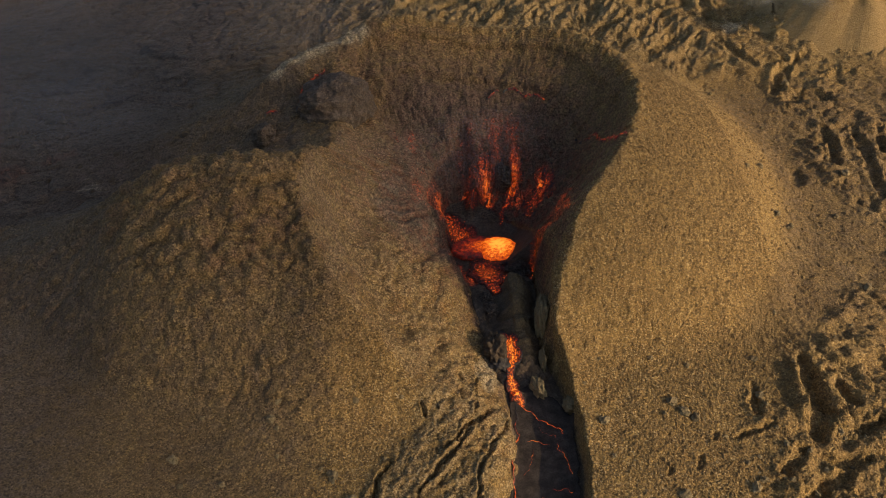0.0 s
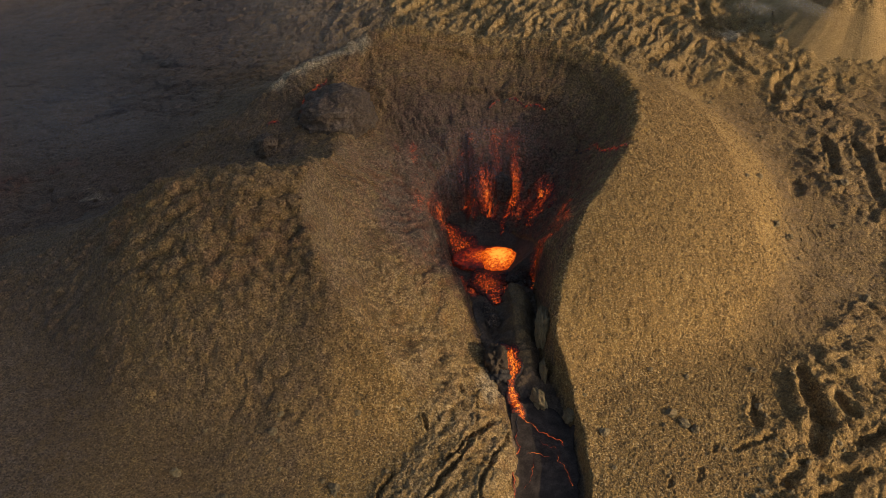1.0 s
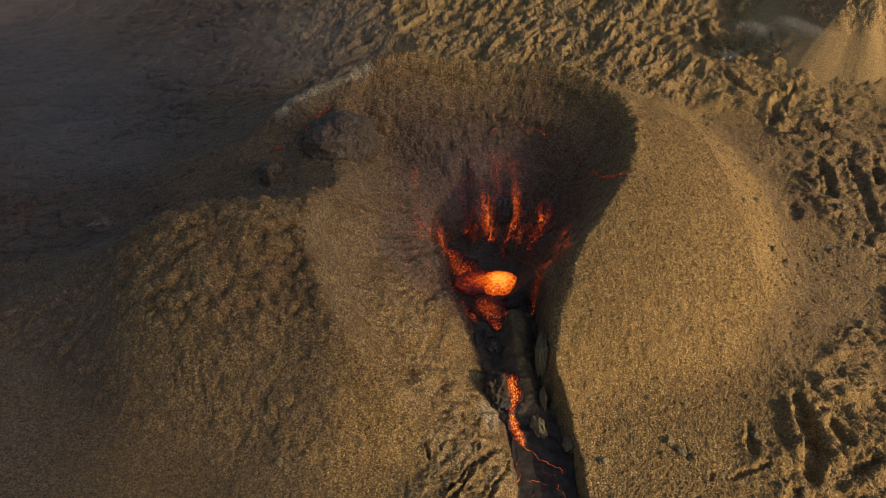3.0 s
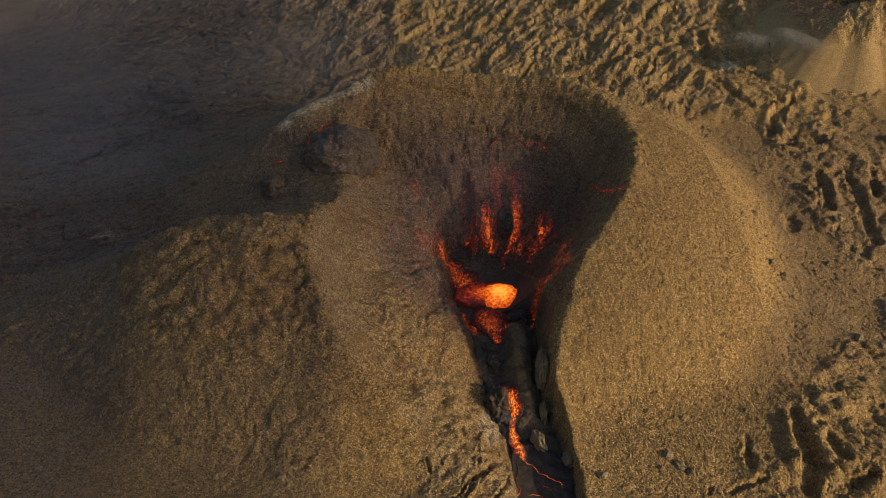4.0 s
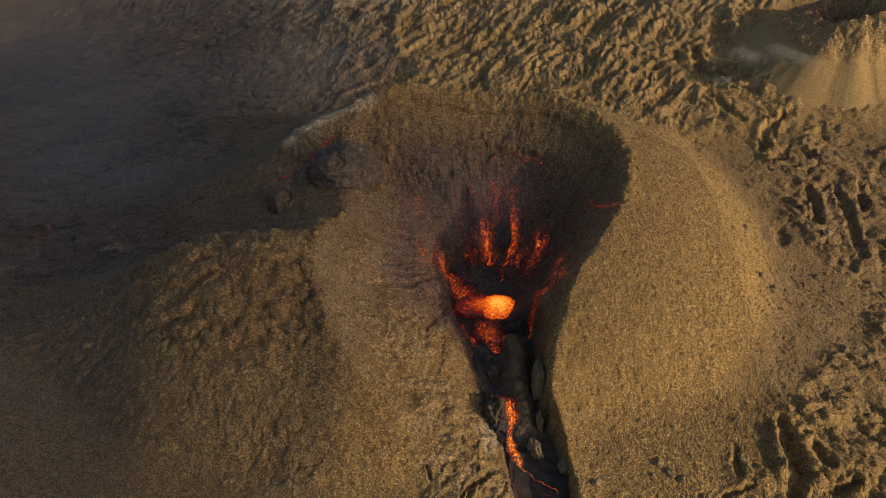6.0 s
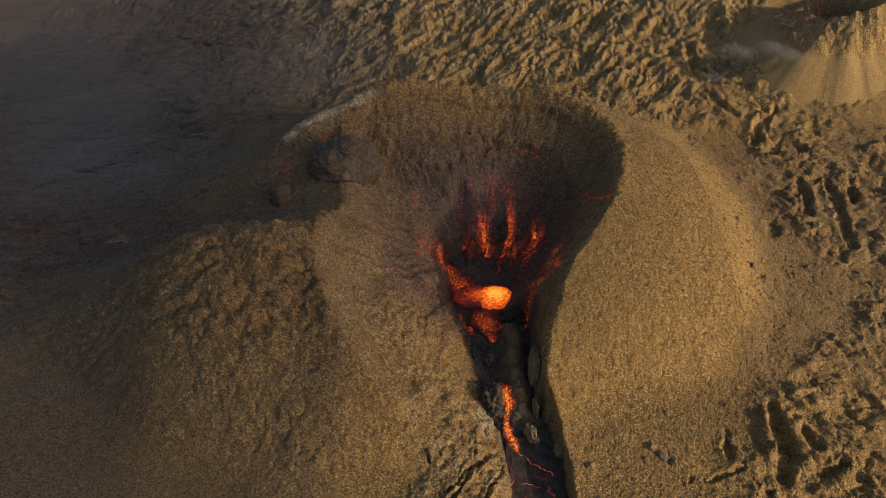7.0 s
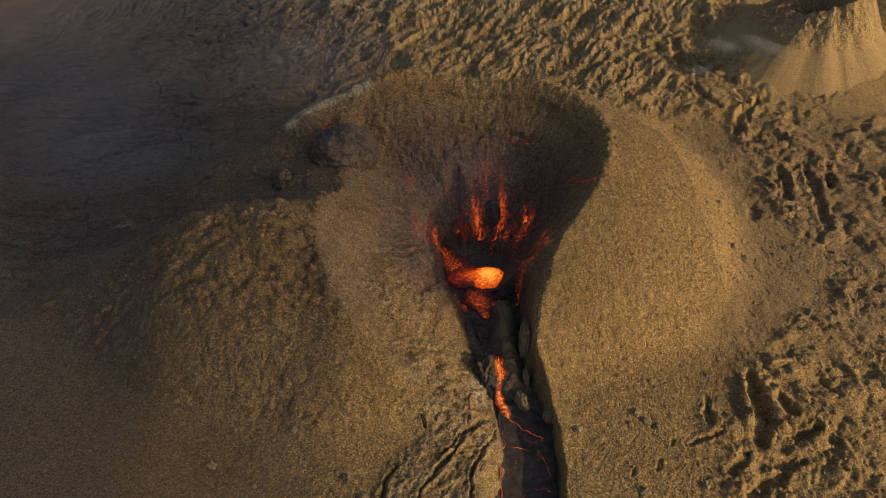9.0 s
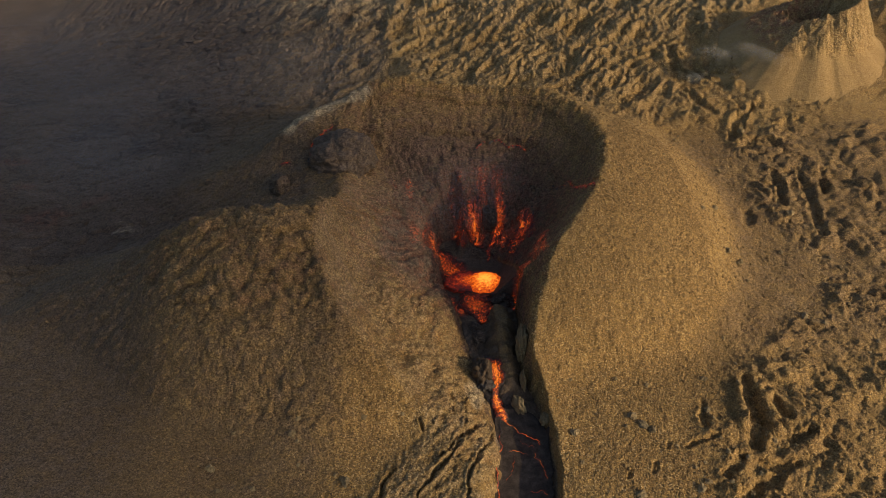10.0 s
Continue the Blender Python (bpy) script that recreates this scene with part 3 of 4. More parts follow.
    pale = np.maximum(pale, (0.2 + 0.5 * step(80, 130, y + 0.3 * x)) * step(0.2, 0.6, ropes) * back * field)
    pale = np.maximum(pale, 0.22 * wall * west * step(0.0, 0.6, flutes))
    heat = np.zeros_like(x)
    for hx, hy, wide, far, hot in (
        (-1.6, -9.6, 3.2, 4.2, 1.0), (13.2, -5.4, 1.9, 3.0, 0.95), (4.4, -3.2, 2.2, 3.2, 0.85), (2.4, -4.6, 2.0, 3.0, 0.7), (9.4, -3.0, 1.4, 3.8, 0.9), (-5.4, -9.0, 2.6, 4.6, 0.6), (-7.5, -0.5, 3.0, 2.6, 0.45),
        (6.0, 1.0, 8.0, 3.4, 0.42), (-0.8, -18.6, 2.0, 2.2, 0.6), (3.0, -20.5, 3.6, 3.6, 0.9), (11.0, -19.5, 1.6, 3.4, 0.7), (13.4, -19.0, 1.8, 4.0, 0.62), (15.2, -14.0, 1.6, 3.0, 0.5), (9.8, -20.6, 1.2, 1.6, 0.7),
    ):
        heat = np.maximum(heat, hot * np.exp(-(((x - hx) / wide) ** 2) - ((y - hy) / far) ** 2))
    streak = rough(x * 1.5 + 0.6 * waves(x, y, 3, 171), y * 0.4, 2.2, 3, 172)
    heat *= np.maximum(wall, bed * step(-27, -23, y)) * (0.62 + 0.5 * np.clip(streak * 2, -1, 1))
    calm = np.maximum(calm, 0.6 * bed)
    piece = np.where(pit | ((bed > 0.5) & (y > -44)), 1, np.where((up > 1.1) & (y < 40), np.where(x < 3, 2, 3), 0))
    return smooth, z, ash, oxide, pale, heat, calm, piece


def spread(stops):
    """Grid lines: runs of (to, spacing) from a start."""
    at = [stops[0]]
    for end, gap in stops[1:]:
        n = max(1, round((end - at[-1]) / gap))
        at += list(np.linspace(at[-1], end, n + 1)[1:])
    return np.array(at)


GX = spread([-3000, (-600, 600), (-240, 60), (-150, 6), (-75, 0.5), (-44, 0.3), (-36, 0.2), (48, 0.155), (68, 0.22), (80, 0.32), (130, 0.5), (240, 6), (600, 60), (3000, 600)])
GY = spread([-3000, (-600, 600), (-150, 50), (-75, 4), (-60, 0.5), (-57, 0.2), (18, 0.165), (24, 0.25), (60, 0.36), (140, 0.5), (190, 1.2), (300, 10), (600, 60), (3000, 600)])
gx, gy = np.meshgrid(GX, GY)
SMOOTH, HEIGHT, ASH_SHADE, OXIDE, PALE, HEAT, CALM, PIECE = relief(gx.ravel(), gy.ravel())
NX, NY = len(GX), len(GY)
HGRID = HEIGHT.reshape(NY, NX)


def ground_at(x, y):
    """The height of the ground there."""
    x, y = np.atleast_1d(np.asarray(x, float)), np.atleast_1d(np.asarray(y, float))
    i, j = np.clip(np.searchsorted(GX, x) - 1, 0, NX - 2), np.clip(np.searchsorted(GY, y) - 1, 0, NY - 2)
    u, v = (x - GX[i]) / (GX[i + 1] - GX[i]), (y - GY[j]) / (GY[j + 1] - GY[j])
    return (HGRID[j, i] * (1 - u) + HGRID[j, i + 1] * u) * (1 - v) + (HGRID[j + 1, i] * (1 - u) + HGRID[j + 1, i + 1] * u) * v


def sheet(name, places, quads, mat, values=()):
    """A mesh from arrays of places and four-cornered faces, with values at its corners."""
    me = bpy.data.meshes.new(name)
    me.vertices.add(len(places))
    me.vertices.foreach_set("co", np.ascontiguousarray(places, np.float32).ravel())
    me.loops.add(quads.size)
    me.loops.foreach_set("vertex_index", np.ascontiguousarray(quads, np.int32).ravel())
    me.polygons.add(len(quads))
    me.polygons.foreach_set("loop_start", np.arange(0, quads.size, quads.shape[1], dtype=np.int32))
    me.polygons.foreach_set("use_smooth", np.ones(len(quads), bool))
    me.update(calc_edges=True)
    for key, v in values:
        me.attributes.new(key, "FLOAT", "POINT").data.foreach_set("value", np.ascontiguousarray(v, np.float32))
    me.materials.append(mat)
    return new(name, me)


corner = (np.arange(NY - 1)[:, None] * NX + np.arange(NX - 1)[None]).ravel()
QUADS = np.stack([corner, corner + 1, corner + NX + 1, corner + NX], 1)
# lumps stand out square to the slope rather than straight up
steep_y, steep_x = np.gradient(SMOOTH.reshape(NY, NX), GY, GX)
steep = np.hypot(steep_x, steep_y)
tame = np.where(steep > 1.1, 1.1 / np.maximum(steep, 1e-6), 1.0)
out = np.stack([-steep_x * tame, -steep_y * tame, np.ones_like(steep)], -1).reshape(-1, 3)
out /= 1 + (out[:, 0] ** 2 + out[:, 1] ** 2)[:, None] * 0.6
PLACES = np.stack([gx.ravel(), gy.ravel(), SMOOTH], 1) + out * (HEIGHT - SMOOTH)[:, None]


def land(name, piece):
    quads = QUADS[PIECE[QUADS[:, 0]] == piece]
    used, back = np.unique(quads, return_inverse=True)
    return sheet(name, PLACES[used], back.reshape(quads.shape), GROUND, [("ash", ASH_SHADE[used]), ("oxide", OXIDE[used]), ("pale", PALE[used]), ("molten", HEAT[used]), ("calm", CALM[used])])


def part(name, ob, parent, label=""):
    ob.name, ob.parent = name, parent
    return tagged(ob, label) if label else ob


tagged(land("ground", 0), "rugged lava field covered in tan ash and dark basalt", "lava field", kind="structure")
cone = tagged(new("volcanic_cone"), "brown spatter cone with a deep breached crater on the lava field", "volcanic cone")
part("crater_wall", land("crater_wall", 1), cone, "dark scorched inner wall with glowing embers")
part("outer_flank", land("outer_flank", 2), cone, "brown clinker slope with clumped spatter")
part("outer_flank", land("outer_flank", 3), cone, "sunlit tan scoria slope")


# ---- things ----
WALL_ROCK = rock_material("brown_basalt_rock", [(0.3, (0.05, 0.036, 0.026)), (0.55, (0.085, 0.060, 0.040)), (0.75, (0.125, 0.090, 0.058))], 2.4)
def strip(name, rows, mat, lift=0.08, gap=0.22, ragged=0.35, sink=0.5, seed=5, crown=0.0, hot=0.5, wander=0.0):
    """A tongue of lava or rock skin laid along a line of (x, y, half width), over the ground, its edges sunk into it."""
    line = spline(rows, gap).copy()
    if wander:
        line[:, 0] += wander * (waves(line[:, 0] * 1.0, line[:, 1], 1.6, seed + 7) + 0.6 * waves(line[:, 0], line[:, 1], 0.6, seed + 8))
        line[:, 1] += wander * (waves(line[:, 0] * 1.0, line[:, 1], 1.6, seed + 9) + 0.6 * waves(line[:, 0], line[:, 1], 0.6, seed + 10))
    ahead = np.gradient(line[:, :2], axis=0)
    ahead /= np.linalg.norm(ahead, axis=1)[:, None] + 1e-9
    side = np.stack([-ahead[:, 1], ahead[:, 0]], 1)
    half = line[:, 2] * (1 + ragged * waves(line[:, 0], line[:, 1], 1.3, seed) + 0.5 * ragged * waves(line[:, 0], line[:, 1], 0.5, seed + 1))
    n = max(4, int(2 * line[:, 2].max() / gap) + 2)
    u = np.linspace(-1, 1, n)
    x = line[:, 0, None] + side[:, 0, None] * half[:, None] * u
    y = line[:, 1, None] + side[:, 1, None] * half[:, None] * u
    z = ground_at(x.ravel(), y.ravel()).reshape(x.shape)
    z = z + lift + crown * (1 - u**2) * np.minimum(half, 2)[:, None] - (lift + sink) * (np.abs(u) > 0.999)
    z += 0.05 * rough(x.ravel(), y.ravel(), 0.9, 3, seed + 3).reshape(x.shape)
    c = (np.arange(len(line) - 1)[:, None] * n + np.arange(n - 1)[None]).ravel()
    heat = (1 - u**2)[None] * np.minimum(1, np.linspace(0.1, 4, len(line)))[:, None]
    return sheet(name, np.stack([x.ravel(), y.ravel(), z.ravel()], 1), np.stack([c, c + 1, c + n + 1, c + n], 1), mat, [("molten", (hot * (heat - 0.35) + 0.24).ravel())])


def boulder(name, mat, size, seed, detail=4, lumps=0.35, sharp=False, values=()):
    """A lump of rock about the origin, of that half size, its shape from several scales of noise."""
    bm = bmesh.new()
    bmesh.ops.create_icosphere(bm, subdivisions=detail, radius=1)
    shift = Vector((seed * 3.7, seed * 1.3, seed * 2.1))
    for v in bm.verts:
        q = v.co.normalized()
        k = 1 + lumps * noise.noise(q * 1.1 + shift) + 0.6 * lumps * noise.noise(q * 2.6 + shift) + 0.35 * lumps * noise.noise(q * 6 + shift)
        if sharp:
            k -= 0.5 * lumps * abs(noise.noise(q * 3.3 + shift))
        if detail >= 5:
            k += 0.16 * lumps * noise.noise(q * 12 + shift) + 0.12 * lumps * noise.noise(q * 24 + shift)
        v.co = Vector((q.x * size[0], q.y * size[1], q.z * size[2])) * k
    for f in bm.faces:
        f.smooth = detail >= 5 or not sharp
    me = bpy.data.meshes.new(name)
    bm.to_mesh(me)
    bm.free()
    for key, v in values:
        me.attributes.new(key, "FLOAT", "POINT").data.foreach_set("value", np.full(len(me.vertices), v, np.float32))
    me.materials.append(mat)
    return new(name, me)


def put(ob, x, y, up=0.0, rx=0.0, ry=0.0, rz=0.0):
    """Set on the ground, its middle that much over it."""
    ob.matrix_world = pose(x, y, float(ground_at(x, y)[0]) + up, rx, ry, rz)
    return ob


def lava_lake():
    """The pool in the crater: a bright welling dome and a darker skin drawn out from it."""
    lake = tagged(new("lava_lake"), "glowing orange lava pool welling up on the crater floor", "lava lake")
    a, r = np.meshgrid(np.linspace(0, 2 * np.pi, 97)[:-1], np.linspace(0, 1, 30) ** 0.8)

    def disc(name, cx, cy, rx, ry, z0, rise, hot, mat, seed):
        edge = 1 + 0.12 * waves(np.cos(a) * 2 + 9, np.sin(a) * 2, 1.0, seed) + 0.06 * waves(np.cos(a) * 5, np.sin(a) * 5 + 4, 1.0, seed + 1)
        x, y = cx + rx * r * edge * np.cos(a), cy + ry * r * edge * np.sin(a)
        z = z0 + rise * (1 - r**2) + 0.10 * rough(x.ravel(), y.ravel(), 1.6, 4, seed + 2, 0.55, True).reshape(x.shape) * (1 - r**6) - 0.6 * (r > 0.999)
        k = (np.arange(29)[:, None] * 96 + np.arange(96)[None])
        nxt = np.arange(29)[:, None] * 96 + (np.arange(96)[None] + 1) % 96
        quads = np.stack([k.ravel(), (k + 96).ravel(), (nxt + 96).ravel(), nxt.ravel()], 1)
        heat = hot[0] + (hot[1] - hot[0]) * (1 - r)
        return sheet(name, np.stack([x.ravel(), y.ravel(), z.ravel()], 1), quads, mat, [("molten", heat.ravel())])

    part("skin", disc("skin", 3.4, -13.6, 4.9, 2.6, -2.35, 0.15, (0.28, 0.66), LAKE, 201), lake, "dark red cooling skin of the pool")
    part("dome", disc("dome", 5.6, -14.2, 2.9, 2.7, -2.3, 1.1, (0.55, 0.95), LAKE, 211), lake, "bright orange welling dome")
    return lake


lava_lake()

# streams of lava down the crater wall, from the top: x, y, half width
STREAMS = [
    ([(10.2, 0.4, 0.3), (10.0, -1.1, 0.8), (9.1, -3.4, 1.1), (8.3, -4.6, 0.7), (7.4, -6.0, 0.3)], 0.5),
    ([(5.6, -0.4, 0.4), (5.2, -1.6, 0.9), (4.6, -3.2, 1.2), (3.8, -4.8, 0.8)], 0.3),
    ([(3.0, -2.4, 0.5), (2.6, -3.8, 1.1), (2.1, -5.8, 0.9)], 0.2),
    ([(14.5, -2.8, 0.7), (13.6, -5.0, 1.7), (12.2, -7.0, 1.9), (10.6, -8.9, 0.7)], 0.32),
    ([(-2.4, -5.6, 0.5), (-2.0, -7.4, 1.3), (-1.2, -9.4, 2.2), (0.4, -11.0, 2.4), (2.2, -11.8, 1.4)], 0.4),
    ([(7.6, -4.6, 0.3), (7.2, -6.4, 0.5), (6.6, -8.6, 0.4)], 0.2),
]
for k, (rows, hot) in enumerate(STREAMS):
    tagged(strip("lava_stream", rows, STREAM, 0.2, seed=220 + 5 * k, ragged=0.75, hot=hot, wander=0.35), "thin orange lava streak running down the dark crater wall", "lava stream", "lava streaks in the crater")
# hot outlet below the pool, and the cascade past the rock tower
OUTLET = [(4.4, -16.4, 2.2), (3.4, -18.6, 3.2), (3.2, -20.8, 2.6), (3.8, -23.0, 1.4), (4.1, -25.2, 0.6)]
tagged(strip("lava_outlet", OUTLET, STREAM, 0.3, seed=260, hot=0.42, wander=0.3), "red crusted lava spilling out of the pool", "lava stream")
CASCADE = [(3.5, -32.2, 0.4), (4.1, -33.8, 1.2), (4.7, -35.6, 1.4), (5.0, -37.0, 1.0), (4.4, -38.4, 0.7), (4.4, -40.2, 1.0), (5.0, -41.8, 0.9), (5.4, -42.8, 0.4)]
tagged(strip("lava_cascade", CASCADE, STREAM, 0.3, seed=270, crown=0.45, hot=0.75, wander=0.2), "bright orange lava cascading past a rock in the channel", "lava stream")

# thin hot cracks high on the crater wall
CRACKS = [
    [(8.1, 6.6, 0.035), (9.6, 7.0, 0.056), (11.5, 5.7, 0.070), (12.6, 5.6, 0.056), (14.6, 4.6, 0.035)],
    [(18.2, -2.0, 0.035), (19.6, -3.9, 0.070), (20.6, -4.4, 0.098), (21.2, -8.5, 0.063), (22.3, -13.5, 0.042)],
    [(5.4, 5.7, 0.028), (6.4, 6.2, 0.049), (7.2, 7.0, 0.028)],
    [(-23.6, 1.2, 0.035), (-22.8, 3.2, 0.084), (-21.4, 5.2, 0.063), (-19.0, 7.0, 0.028)],
    [(-28.4, 1.6, 0.035), (-27.2, 1.8, 0.077), (-26.2, 1.9, 0.035)],
]
for k, rows in enumerate(CRACKS):
    tagged(strip("wall_crack", rows, SEAM, 0.4, 0.12, 0.6, 0.4, 340 + 3 * k, hot=0.5, wander=0.5), "thin red glowing crack in the crater wall", "lava crack", "cracks in the wall")

# the crusted flow in the channel below the breach
FLOW = [(5.2, -40.5, 1.2), (6.4, -42.8, 3.0), (7.3, -45.5, 3.7), (7.2, -49, 3.8), (6.6, -53, 3.9), (5.6, -58, 4.2), (4, -66, 4.6), (1, -78, 5)]
flow = tagged(new("lava_flow"), "dark crusted lava flow with thin glowing cracks in the channel", "lava flow")
part("crust", strip("crust", FLOW, FLOW_SKIN, 0.35, 0.2, 0.10, 0.8, 281, 0.02), flow)
SEAMS = [
    [(4.8, -41.8, 0.060), (5.7, -43.4, 0.105), (7.0, -44.4, 0.120), (8.2, -45.2, 0.120), (9.8, -46.8, 0.060)],
    [(4.5, -42.5, 0.060), (4.4, -44.5, 0.105), (4.2, -46.5, 0.090), (3.6, -48.5, 0.135), (3.4, -51.0, 0.120), (2.9, -54.0, 0.165), (2.6, -57, 0.105)],
    [(8.4, -46.8, 0.022), (8.9, -48.4, 0.038), (9.4, -49.8, 0.045), (9.7, -51.6, 0.030)],
    [(7.0, -53.2, 0.030), (8.0, -53.5, 0.045), (9.0, -53.4, 0.053), (9.4, -54.0, 0.030)],
    [(5.9, -47.4, 0.022), (5.5, -49.0, 0.030), (5.0, -50.6, 0.022), (4.4, -51.8, 0.022)],
    [(4.2, -54.5, 0.030), (5.2, -54.7, 0.045), (6.2, -54.3, 0.030)],
    [(6.8, -45.4, 0.022), (7.6, -46.4, 0.030), (8.6, -47.2, 0.022)],
    [(4.8, -47.8, 0.022), (6.2, -47.4, 0.030), (7.6, -47.8, 0.022)],
]
for k, rows in enumerate(SEAMS):
    part("glowing_crack", strip("glowing_crack", rows, SEAM, 0.42, 0.1, 0.7, 0.05, 290 + 3 * k, hot=0.65, wander=0.4), flow)

# rocks standing in the channel
tower = tagged(new("rock_tower"), "small grey rock tower standing in the channel beside glowing lava", "rock")
part("rock", put(boulder("rock", WALL_ROCK, (1.3, 1.7, 2.4), 1, 5, 0.45), 2.8, -35.2, 0.9), tower)
part("foot", put(boulder("foot", DARK_ROCK, (1.5, 1.4, 0.9), 2, 5, 0.5), 3.2, -36.8, 0.2), tower)
for x, y, up, size, turn, seed in ((9.1, -32.4, 2.2, (1.0, 2.2, 2.8), -10, 3), (8.5, -37.4, 1.2, (0.4, 1.2, 1.5), 5, 4), (7.4, -40.6, 0.6, (0.7, 1.6, 1.2), 20, 6), (10.9, -43.6, 0.9, (0.8, 0.9, 0.9), 0, 7)):
    tagged(put(boulder("rock_slab", TAN_ROCK, size, seed, 5, 0.4, ), x, y, up, 0, 0, turn), "lumpy tan rock slab standing up out of the channel", "rock", "slabs in the channel")
for x, y, up, size, seed in ((3.0, -28.6, 0.2, (0.9, 1.0, 0.9), 22), (8.0, -20.0, 0.0, (1.8, 1.7, 1.5), 23), (2.4, -26.6, 0.1, (0.7, 0.8, 0.6), 24)):
    tagged(put(boulder("dark_rock", GROUND, size, seed, 5, 0.5, values=[("ash", 0.8)]), x, y, up, 0, 0, 17 * seed), "dark grey basalt block lying in the lava channel", "rock", "blocks in the channel")
tagged(put(boulder("boulder", GROUND, (5.4, 4.6, 4.2), 11, 6, 0.25, values=[("ash", 0.72), ("calm", 0.3)]), -17.6, 1.4, -0.4), "large rounded dark boulder in the side vent", "boulder")
tagged(put(boulder("boulder", GROUND, (2.1, 1.9, 1.6), 12, 5, 0.35, values=[("ash", 0.7)]), -28.3, -2.4, 0.3), "grey rounded boulder at the side vent", "boulder")
tagged(put(boulder("wall_outcrop", GROUND, (1.4, 1.6, 3.0), 13, 5, 0.3, values=[("ash", 0.75)]), 7.4, -2.3, 0.6), "smooth grey rock outcrop on the crater wall between lava streaks", "rock")


def far_cone(cx, cy, z0):
    """The second cone: a steep spatter crown with a crater, on a smooth ash apron."""
    a, r = np.meshgrid(np.linspace(0, 2 * np.pi, 361)[:-1], np.concatenate([np.linspace(0.4, 15, 84), np.linspace(15.3, 40, 84)]))
    x, y = r * np.cos(a), r * np.sin(a)
    rim = 7.4 + 0.8 * waves(3 * np.cos(a), 3 * np.sin(a), 1.4, 301)
    foot = 12.6 + 0.9 * waves(4 * np.cos(a) + 7, 4 * np.sin(a), 1.1, 308) + 2.0 * step(0.0, -1.0, np.cos(a))
    top = 17.8 + 3.4 * np.cos(a - 5.9) + 0.7 * waves(5 * np.cos(a), 5 * np.sin(a), 1.0, 302)
    out = np.maximum(r - foot, 0)
    z = 12.0 + (top - 12) * np.clip((foot - r) / (foot - rim), 0, 1) ** 0.85 - 0.70 * out + 0.005 * np.minimum(out, 24) ** 2
    z = np.where(r < rim, np.maximum(top - 1.3 * (rim - r), 10.0), z)
    crown = step(1.0, -1.0, r - foot + 0.9 * waves(x, y, 2.5, 303))
    flutes = waves(a * 11, r * 0.06, 1.0, 304) + 0.6 * waves(a * 27, r * 0.05, 1.0, 309)
    z += crown * (0.5 * rough(x, y, 2.4, 4, 305, 0.6, True) + 0.25 * waves(a * 14 + 2 * waves(x, y, 3, 312), r * 0.5, 1.0, 306) + 0.3 * domes(x.ravel(), y.ravel(), 1.6, 315).reshape(x.shape)) + (1 - crown) * (0.09 * flutes * step(0, 5, out) + 0.06 * rough(x, y, 1.5, 3, 307) + step(7, 16, out) * 0.5 * rough(x, y, 4, 5, 310, 0.6))
    k = (np.arange(len(r) - 1)[:, None] * 360 + np.arange(360)[None])
    nxt = np.arange(len(r) - 1)[:, None] * 360 + (np.arange(360)[None] + 1) % 360
    quads = np.stack([k.ravel(), (k + 360).ravel(), (nxt + 360).ravel(), nxt.ravel()], 1)
    places = np.stack([x.ravel() + cx, y.ravel() + cy, z.ravel() + z0], 1)
    hill = tagged(new("distant_cone"), "smaller tan volcanic cone with a reddish steep crown", "volcanic cone")
    ring = (r - foot + 1.2 * waves(x, y, 2.0, 311) > 0.2)[:-1, :]
    side = step(0.3, -0.5, np.cos(a - 5.4))
    oxide = np.clip(crown * (side * 0.5 + 0.2 * (np.abs(r - rim) < 0.8)) + 0.3 * side * step(6, 0, out), 0, 1)
    for name, keep in (("crown", ~ring.ravel()), ("apron", ring.ravel())):
        used, back = np.unique(quads[keep], return_inverse=True)
        zero = np.zeros(len(used))
        part(name, sheet(name, places[used], back.reshape(-1, 4), GROUND, [("ash", zero), ("oxide", oxide.ravel()[used]), ("pale", zero + 0.15), ("molten", zero), ("calm", (1 - crown).ravel()[used] * 0.9)]), hill)


far_cone(87.0, 48.3, 0.0)


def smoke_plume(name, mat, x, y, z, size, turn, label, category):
    """A drifting cloud: a flattened, uneven shell that thins out towards its edge."""
    bm = bmesh.new()
    bmesh.ops.create_icosphere(bm, subdivisions=5, radius=1)
    for v in bm.verts:
        q = v.co.copy()
        v.co = q * (1 + 0.12 * noise.noise(q * 2.3 + Vector((x, y, 0))) + 0.06 * noise.noise(q * 6))
    me = bpy.data.meshes.new(name)
    bm.to_mesh(me)
    bm.free()
    me.materials.append(mat)
    ob = new(name, me)
    ob.matrix_world = pose(x, y, z, 0, 0, turn) @ Matrix.Diagonal((*size, 1))
    return tagged(ob, label, category, kind="stuff")


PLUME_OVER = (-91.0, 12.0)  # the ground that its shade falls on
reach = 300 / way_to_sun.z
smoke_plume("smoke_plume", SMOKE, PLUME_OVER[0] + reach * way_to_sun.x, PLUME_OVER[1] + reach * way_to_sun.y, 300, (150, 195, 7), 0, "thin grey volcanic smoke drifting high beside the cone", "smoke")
for x, y, z, size, turn in ((-74, 34, 9, (38, 26, 4), 25), (-62, 8, 11, (26, 13, 3), 10), (-96, 66, 8, (44, 26, 4), 20), (-30, 40, 12, (30, 16, 4), 15)):
    smoke_plume("smoke_haze", HAZE, x, y, z, size, turn, "thin blue-grey smoke haze drifting low over the dark lava field", "smoke")
smoke_plume("smoke_haze", HAZE, 3, -3, 9, (15, 11, 3), 20, "thin smoke hanging in the crater over the lava", "smoke")
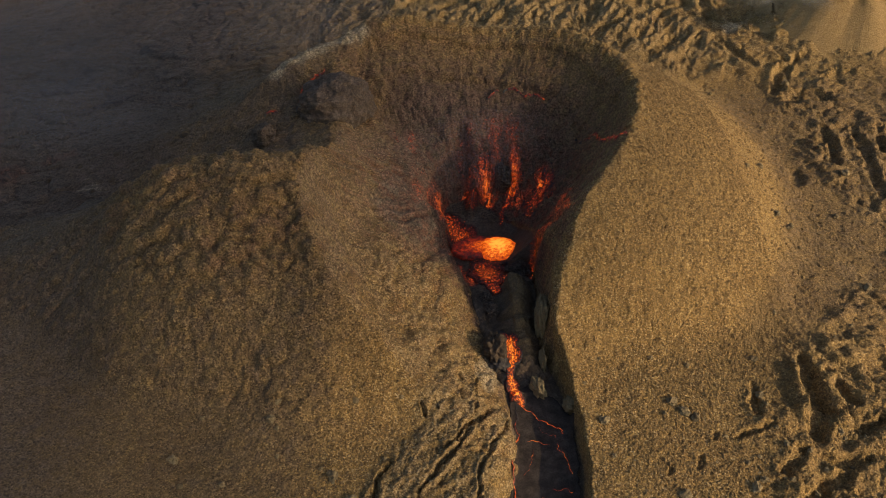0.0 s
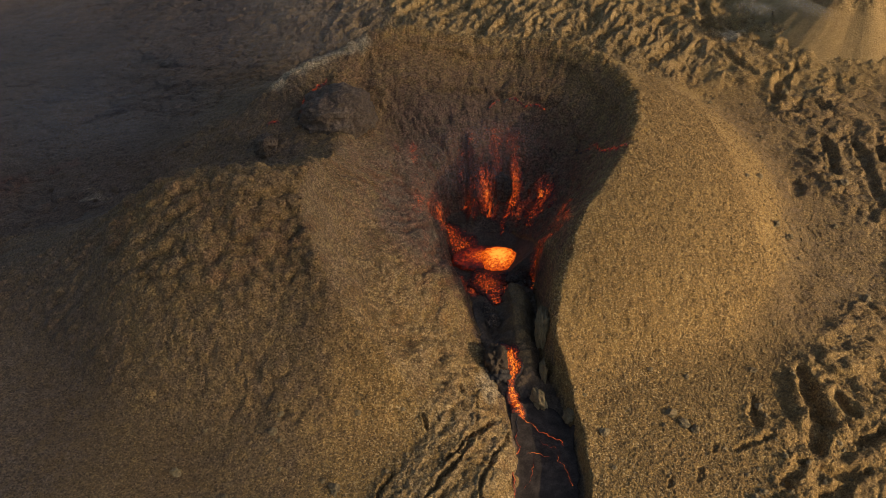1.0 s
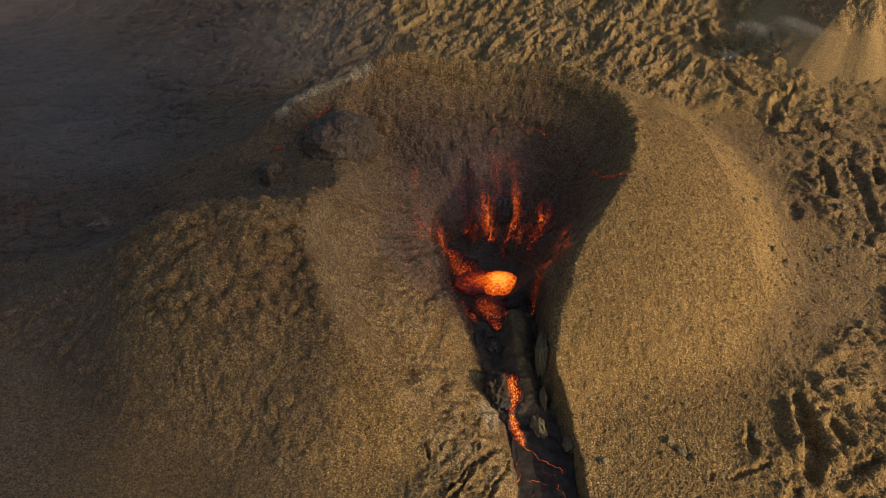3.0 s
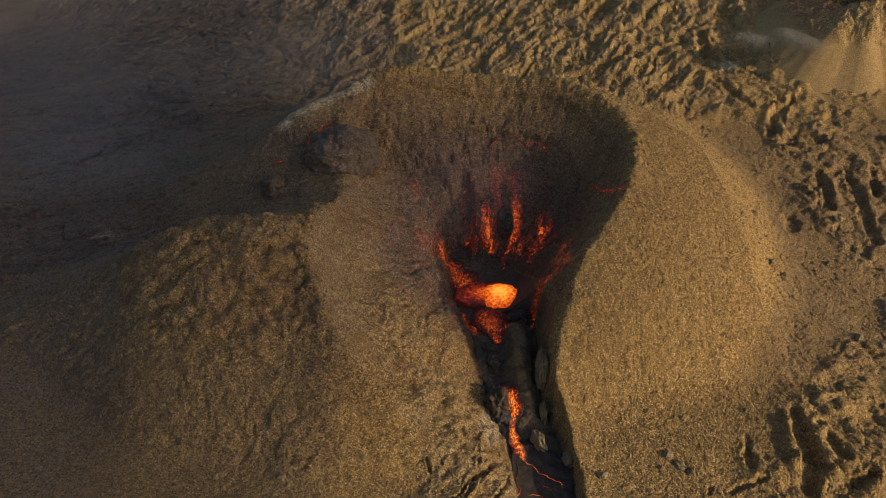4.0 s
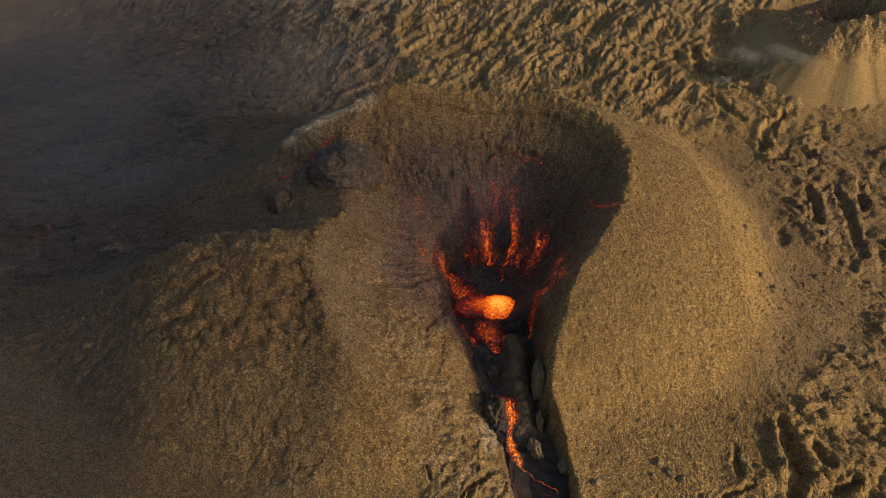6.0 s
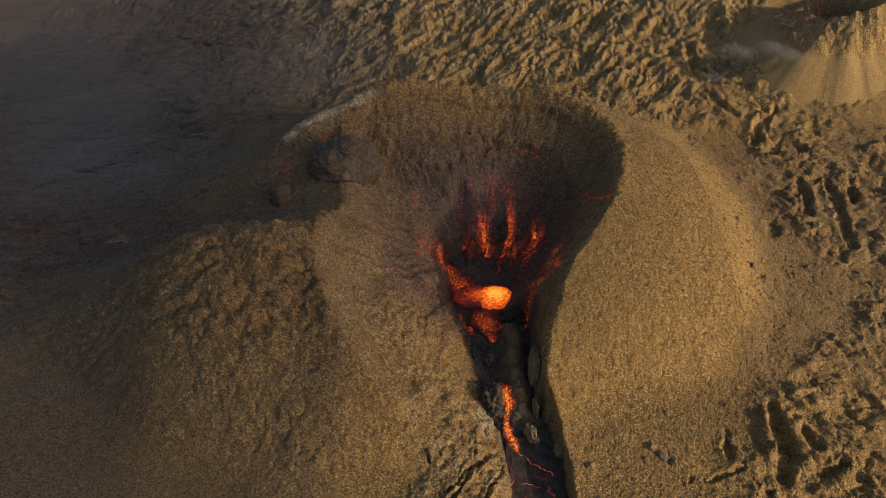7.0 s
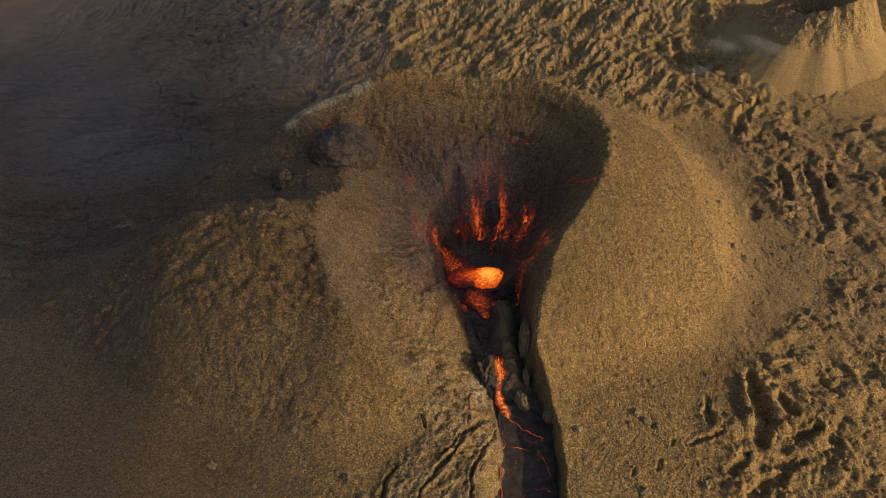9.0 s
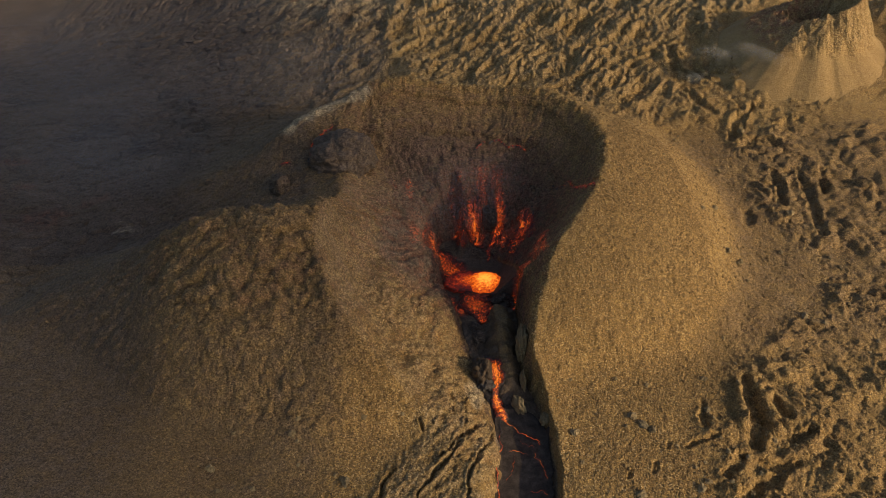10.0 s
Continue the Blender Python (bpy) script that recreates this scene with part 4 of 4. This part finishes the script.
for x, y, up, size, turn in ((62, 44, 1.6, (6.5, 5.0, 3.0), 30), (64, 41, 2.6, (5.0, 4.5, 3.2), -35), (68, 39, 2.5, (7.0, 5.0, 3.4), -30), (71, 36, 3.0, (7.0, 5.0, 3.0), -40)):
    smoke_plume("steam_cloud", STEAM, x, y, float(ground_at(x, y)[0]) + up, size, turn, "pale wisps of steam rising beside the smaller cone", "steam")

# loose stones on the slopes: one joined body
def stones(name, count, low, high, where, mat, label, seed):
    rng = np.random.default_rng(seed)
    v0 = np.array([(1, 0, 0), (0, 1, 0), (-1, 0, 0), (0, -1, 0), (0, 0, 1), (0, 0, -1)], float)
    f0 = np.array([(k, (k + 1) % 4, 4) for k in range(4)] + [((k + 1) % 4, k, 5) for k in range(4)])
    x, y = where(rng, count)
    count = len(x)
    z = ground_at(x, y)
    size = low * (high / low) ** (rng.random(count) ** 2.2)
    v = v0[None] * (1, 1, 0.55) * (size[:, None, None] * rng.uniform(0.6, 1.25, (count, 1, 3))) * (1 + rng.uniform(-0.25, 0.25, (count, len(v0), 3))) * rng.uniform(0.75, 1.2, (count, len(v0), 1))
    t = rng.uniform(0, 6.283, count)
    c, s = np.cos(t)[:, None], np.sin(t)[:, None]
    px, py = c * v[..., 0] - s * v[..., 1], s * v[..., 0] + c * v[..., 1]
    places = np.stack([px + x[:, None], py + y[:, None], v[..., 2] + z[:, None] + 0.2 * size[:, None]], -1).reshape(-1, 3)
    tris = (f0[None] + (np.arange(count) * len(v0))[:, None, None]).reshape(-1, 3)
    ob = sheet(name, places, tris, mat)
    ob.data.polygons.foreach_set("use_smooth", np.zeros(len(tris), bool))
    return tagged(ob, label, "stones", kind="stuff")


def on_cone(rng, n):
    x, y = rng.uniform(-48, 42, 3 * n), rng.uniform(-58, 14, 3 * n)
    flank = ((x < -1.5 - 0.55 * np.maximum(y + 36, 0)) | (x > 11.5 + 0.45 * np.maximum(y + 34, 0))) & ((y < -12) | (x > 27))
    return x[flank][:n], y[flank][:n]


def on_west(rng, n):
    x, y = on_cone(rng, 3 * n)
    keep = (x < -12) | ((x < 2) & (rng.random(len(x)) < 0.5))
    return x[keep][:n], y[keep][:n]


def on_east(rng, n):
    x, y = on_cone(rng, 3 * n)
    keep = (x > -12) & (rng.random(len(x)) < np.where(x < 2, 0.5, 1.0) * (0.3 + 0.7 * step(-48, -36, y)))
    return x[keep][:n], y[keep][:n]


def on_field(rng, n):
    return rng.uniform(18, 80, n), rng.uniform(-58, 50, n)


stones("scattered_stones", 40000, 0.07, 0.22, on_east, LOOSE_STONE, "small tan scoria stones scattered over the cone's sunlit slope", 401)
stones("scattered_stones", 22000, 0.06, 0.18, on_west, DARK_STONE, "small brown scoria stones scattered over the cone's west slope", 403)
stones("field_stones", 24000, 0.08, 0.30, on_field, LOOSE_STONE, "loose tan stones scattered over the lava field", 402)

# single blocks lying about on the ash, big enough to tell apart
BLOCK_GROUNDS = ((12, -56, 44, -38, 34, TAN_ROCK, "pale tan lava block lying on the ash"), (40, -36, 66, 24, 30, TAN_ROCK, "rough tan lava block on the rugged field"), (-34, -56, -6, -44, 16, TAN_ROCK, "brown lava block at the foot of the cone"), (-66, -6, -40, 14, 16, WALL_ROCK, "dark lava block on the crusted field"))
pick = random.Random(44)
kinds = {}
for k in range(5):
    for mat in (TAN_ROCK, WALL_ROCK):
        kinds[k, mat.name] = boulder("lava_block", mat, (1.0, 0.85, 0.75), 51 + k, 3, 0.5, sharp=True)
for x0, y0, x1, y1, count, mat, label in BLOCK_GROUNDS:
    for k in range(count):
        x, y, size = pick.uniform(x0, x1), pick.uniform(y0, y1), 0.28 + 0.5 * pick.random() ** 3
        ob = copy_thing(kinds[pick.randrange(5), mat.name], pose(0, 0, 0))
        ob.matrix_world = pose(x, y, float(ground_at(x, y)[0]) + 0.2 * size, pick.uniform(-20, 20), pick.uniform(-20, 20), pick.uniform(0, 360)) @ Matrix.Scale(size, 4)
        tagged(ob, label, "rock", "loose lava blocks")
for ob in kinds.values():
    bpy.data.objects.remove(ob)
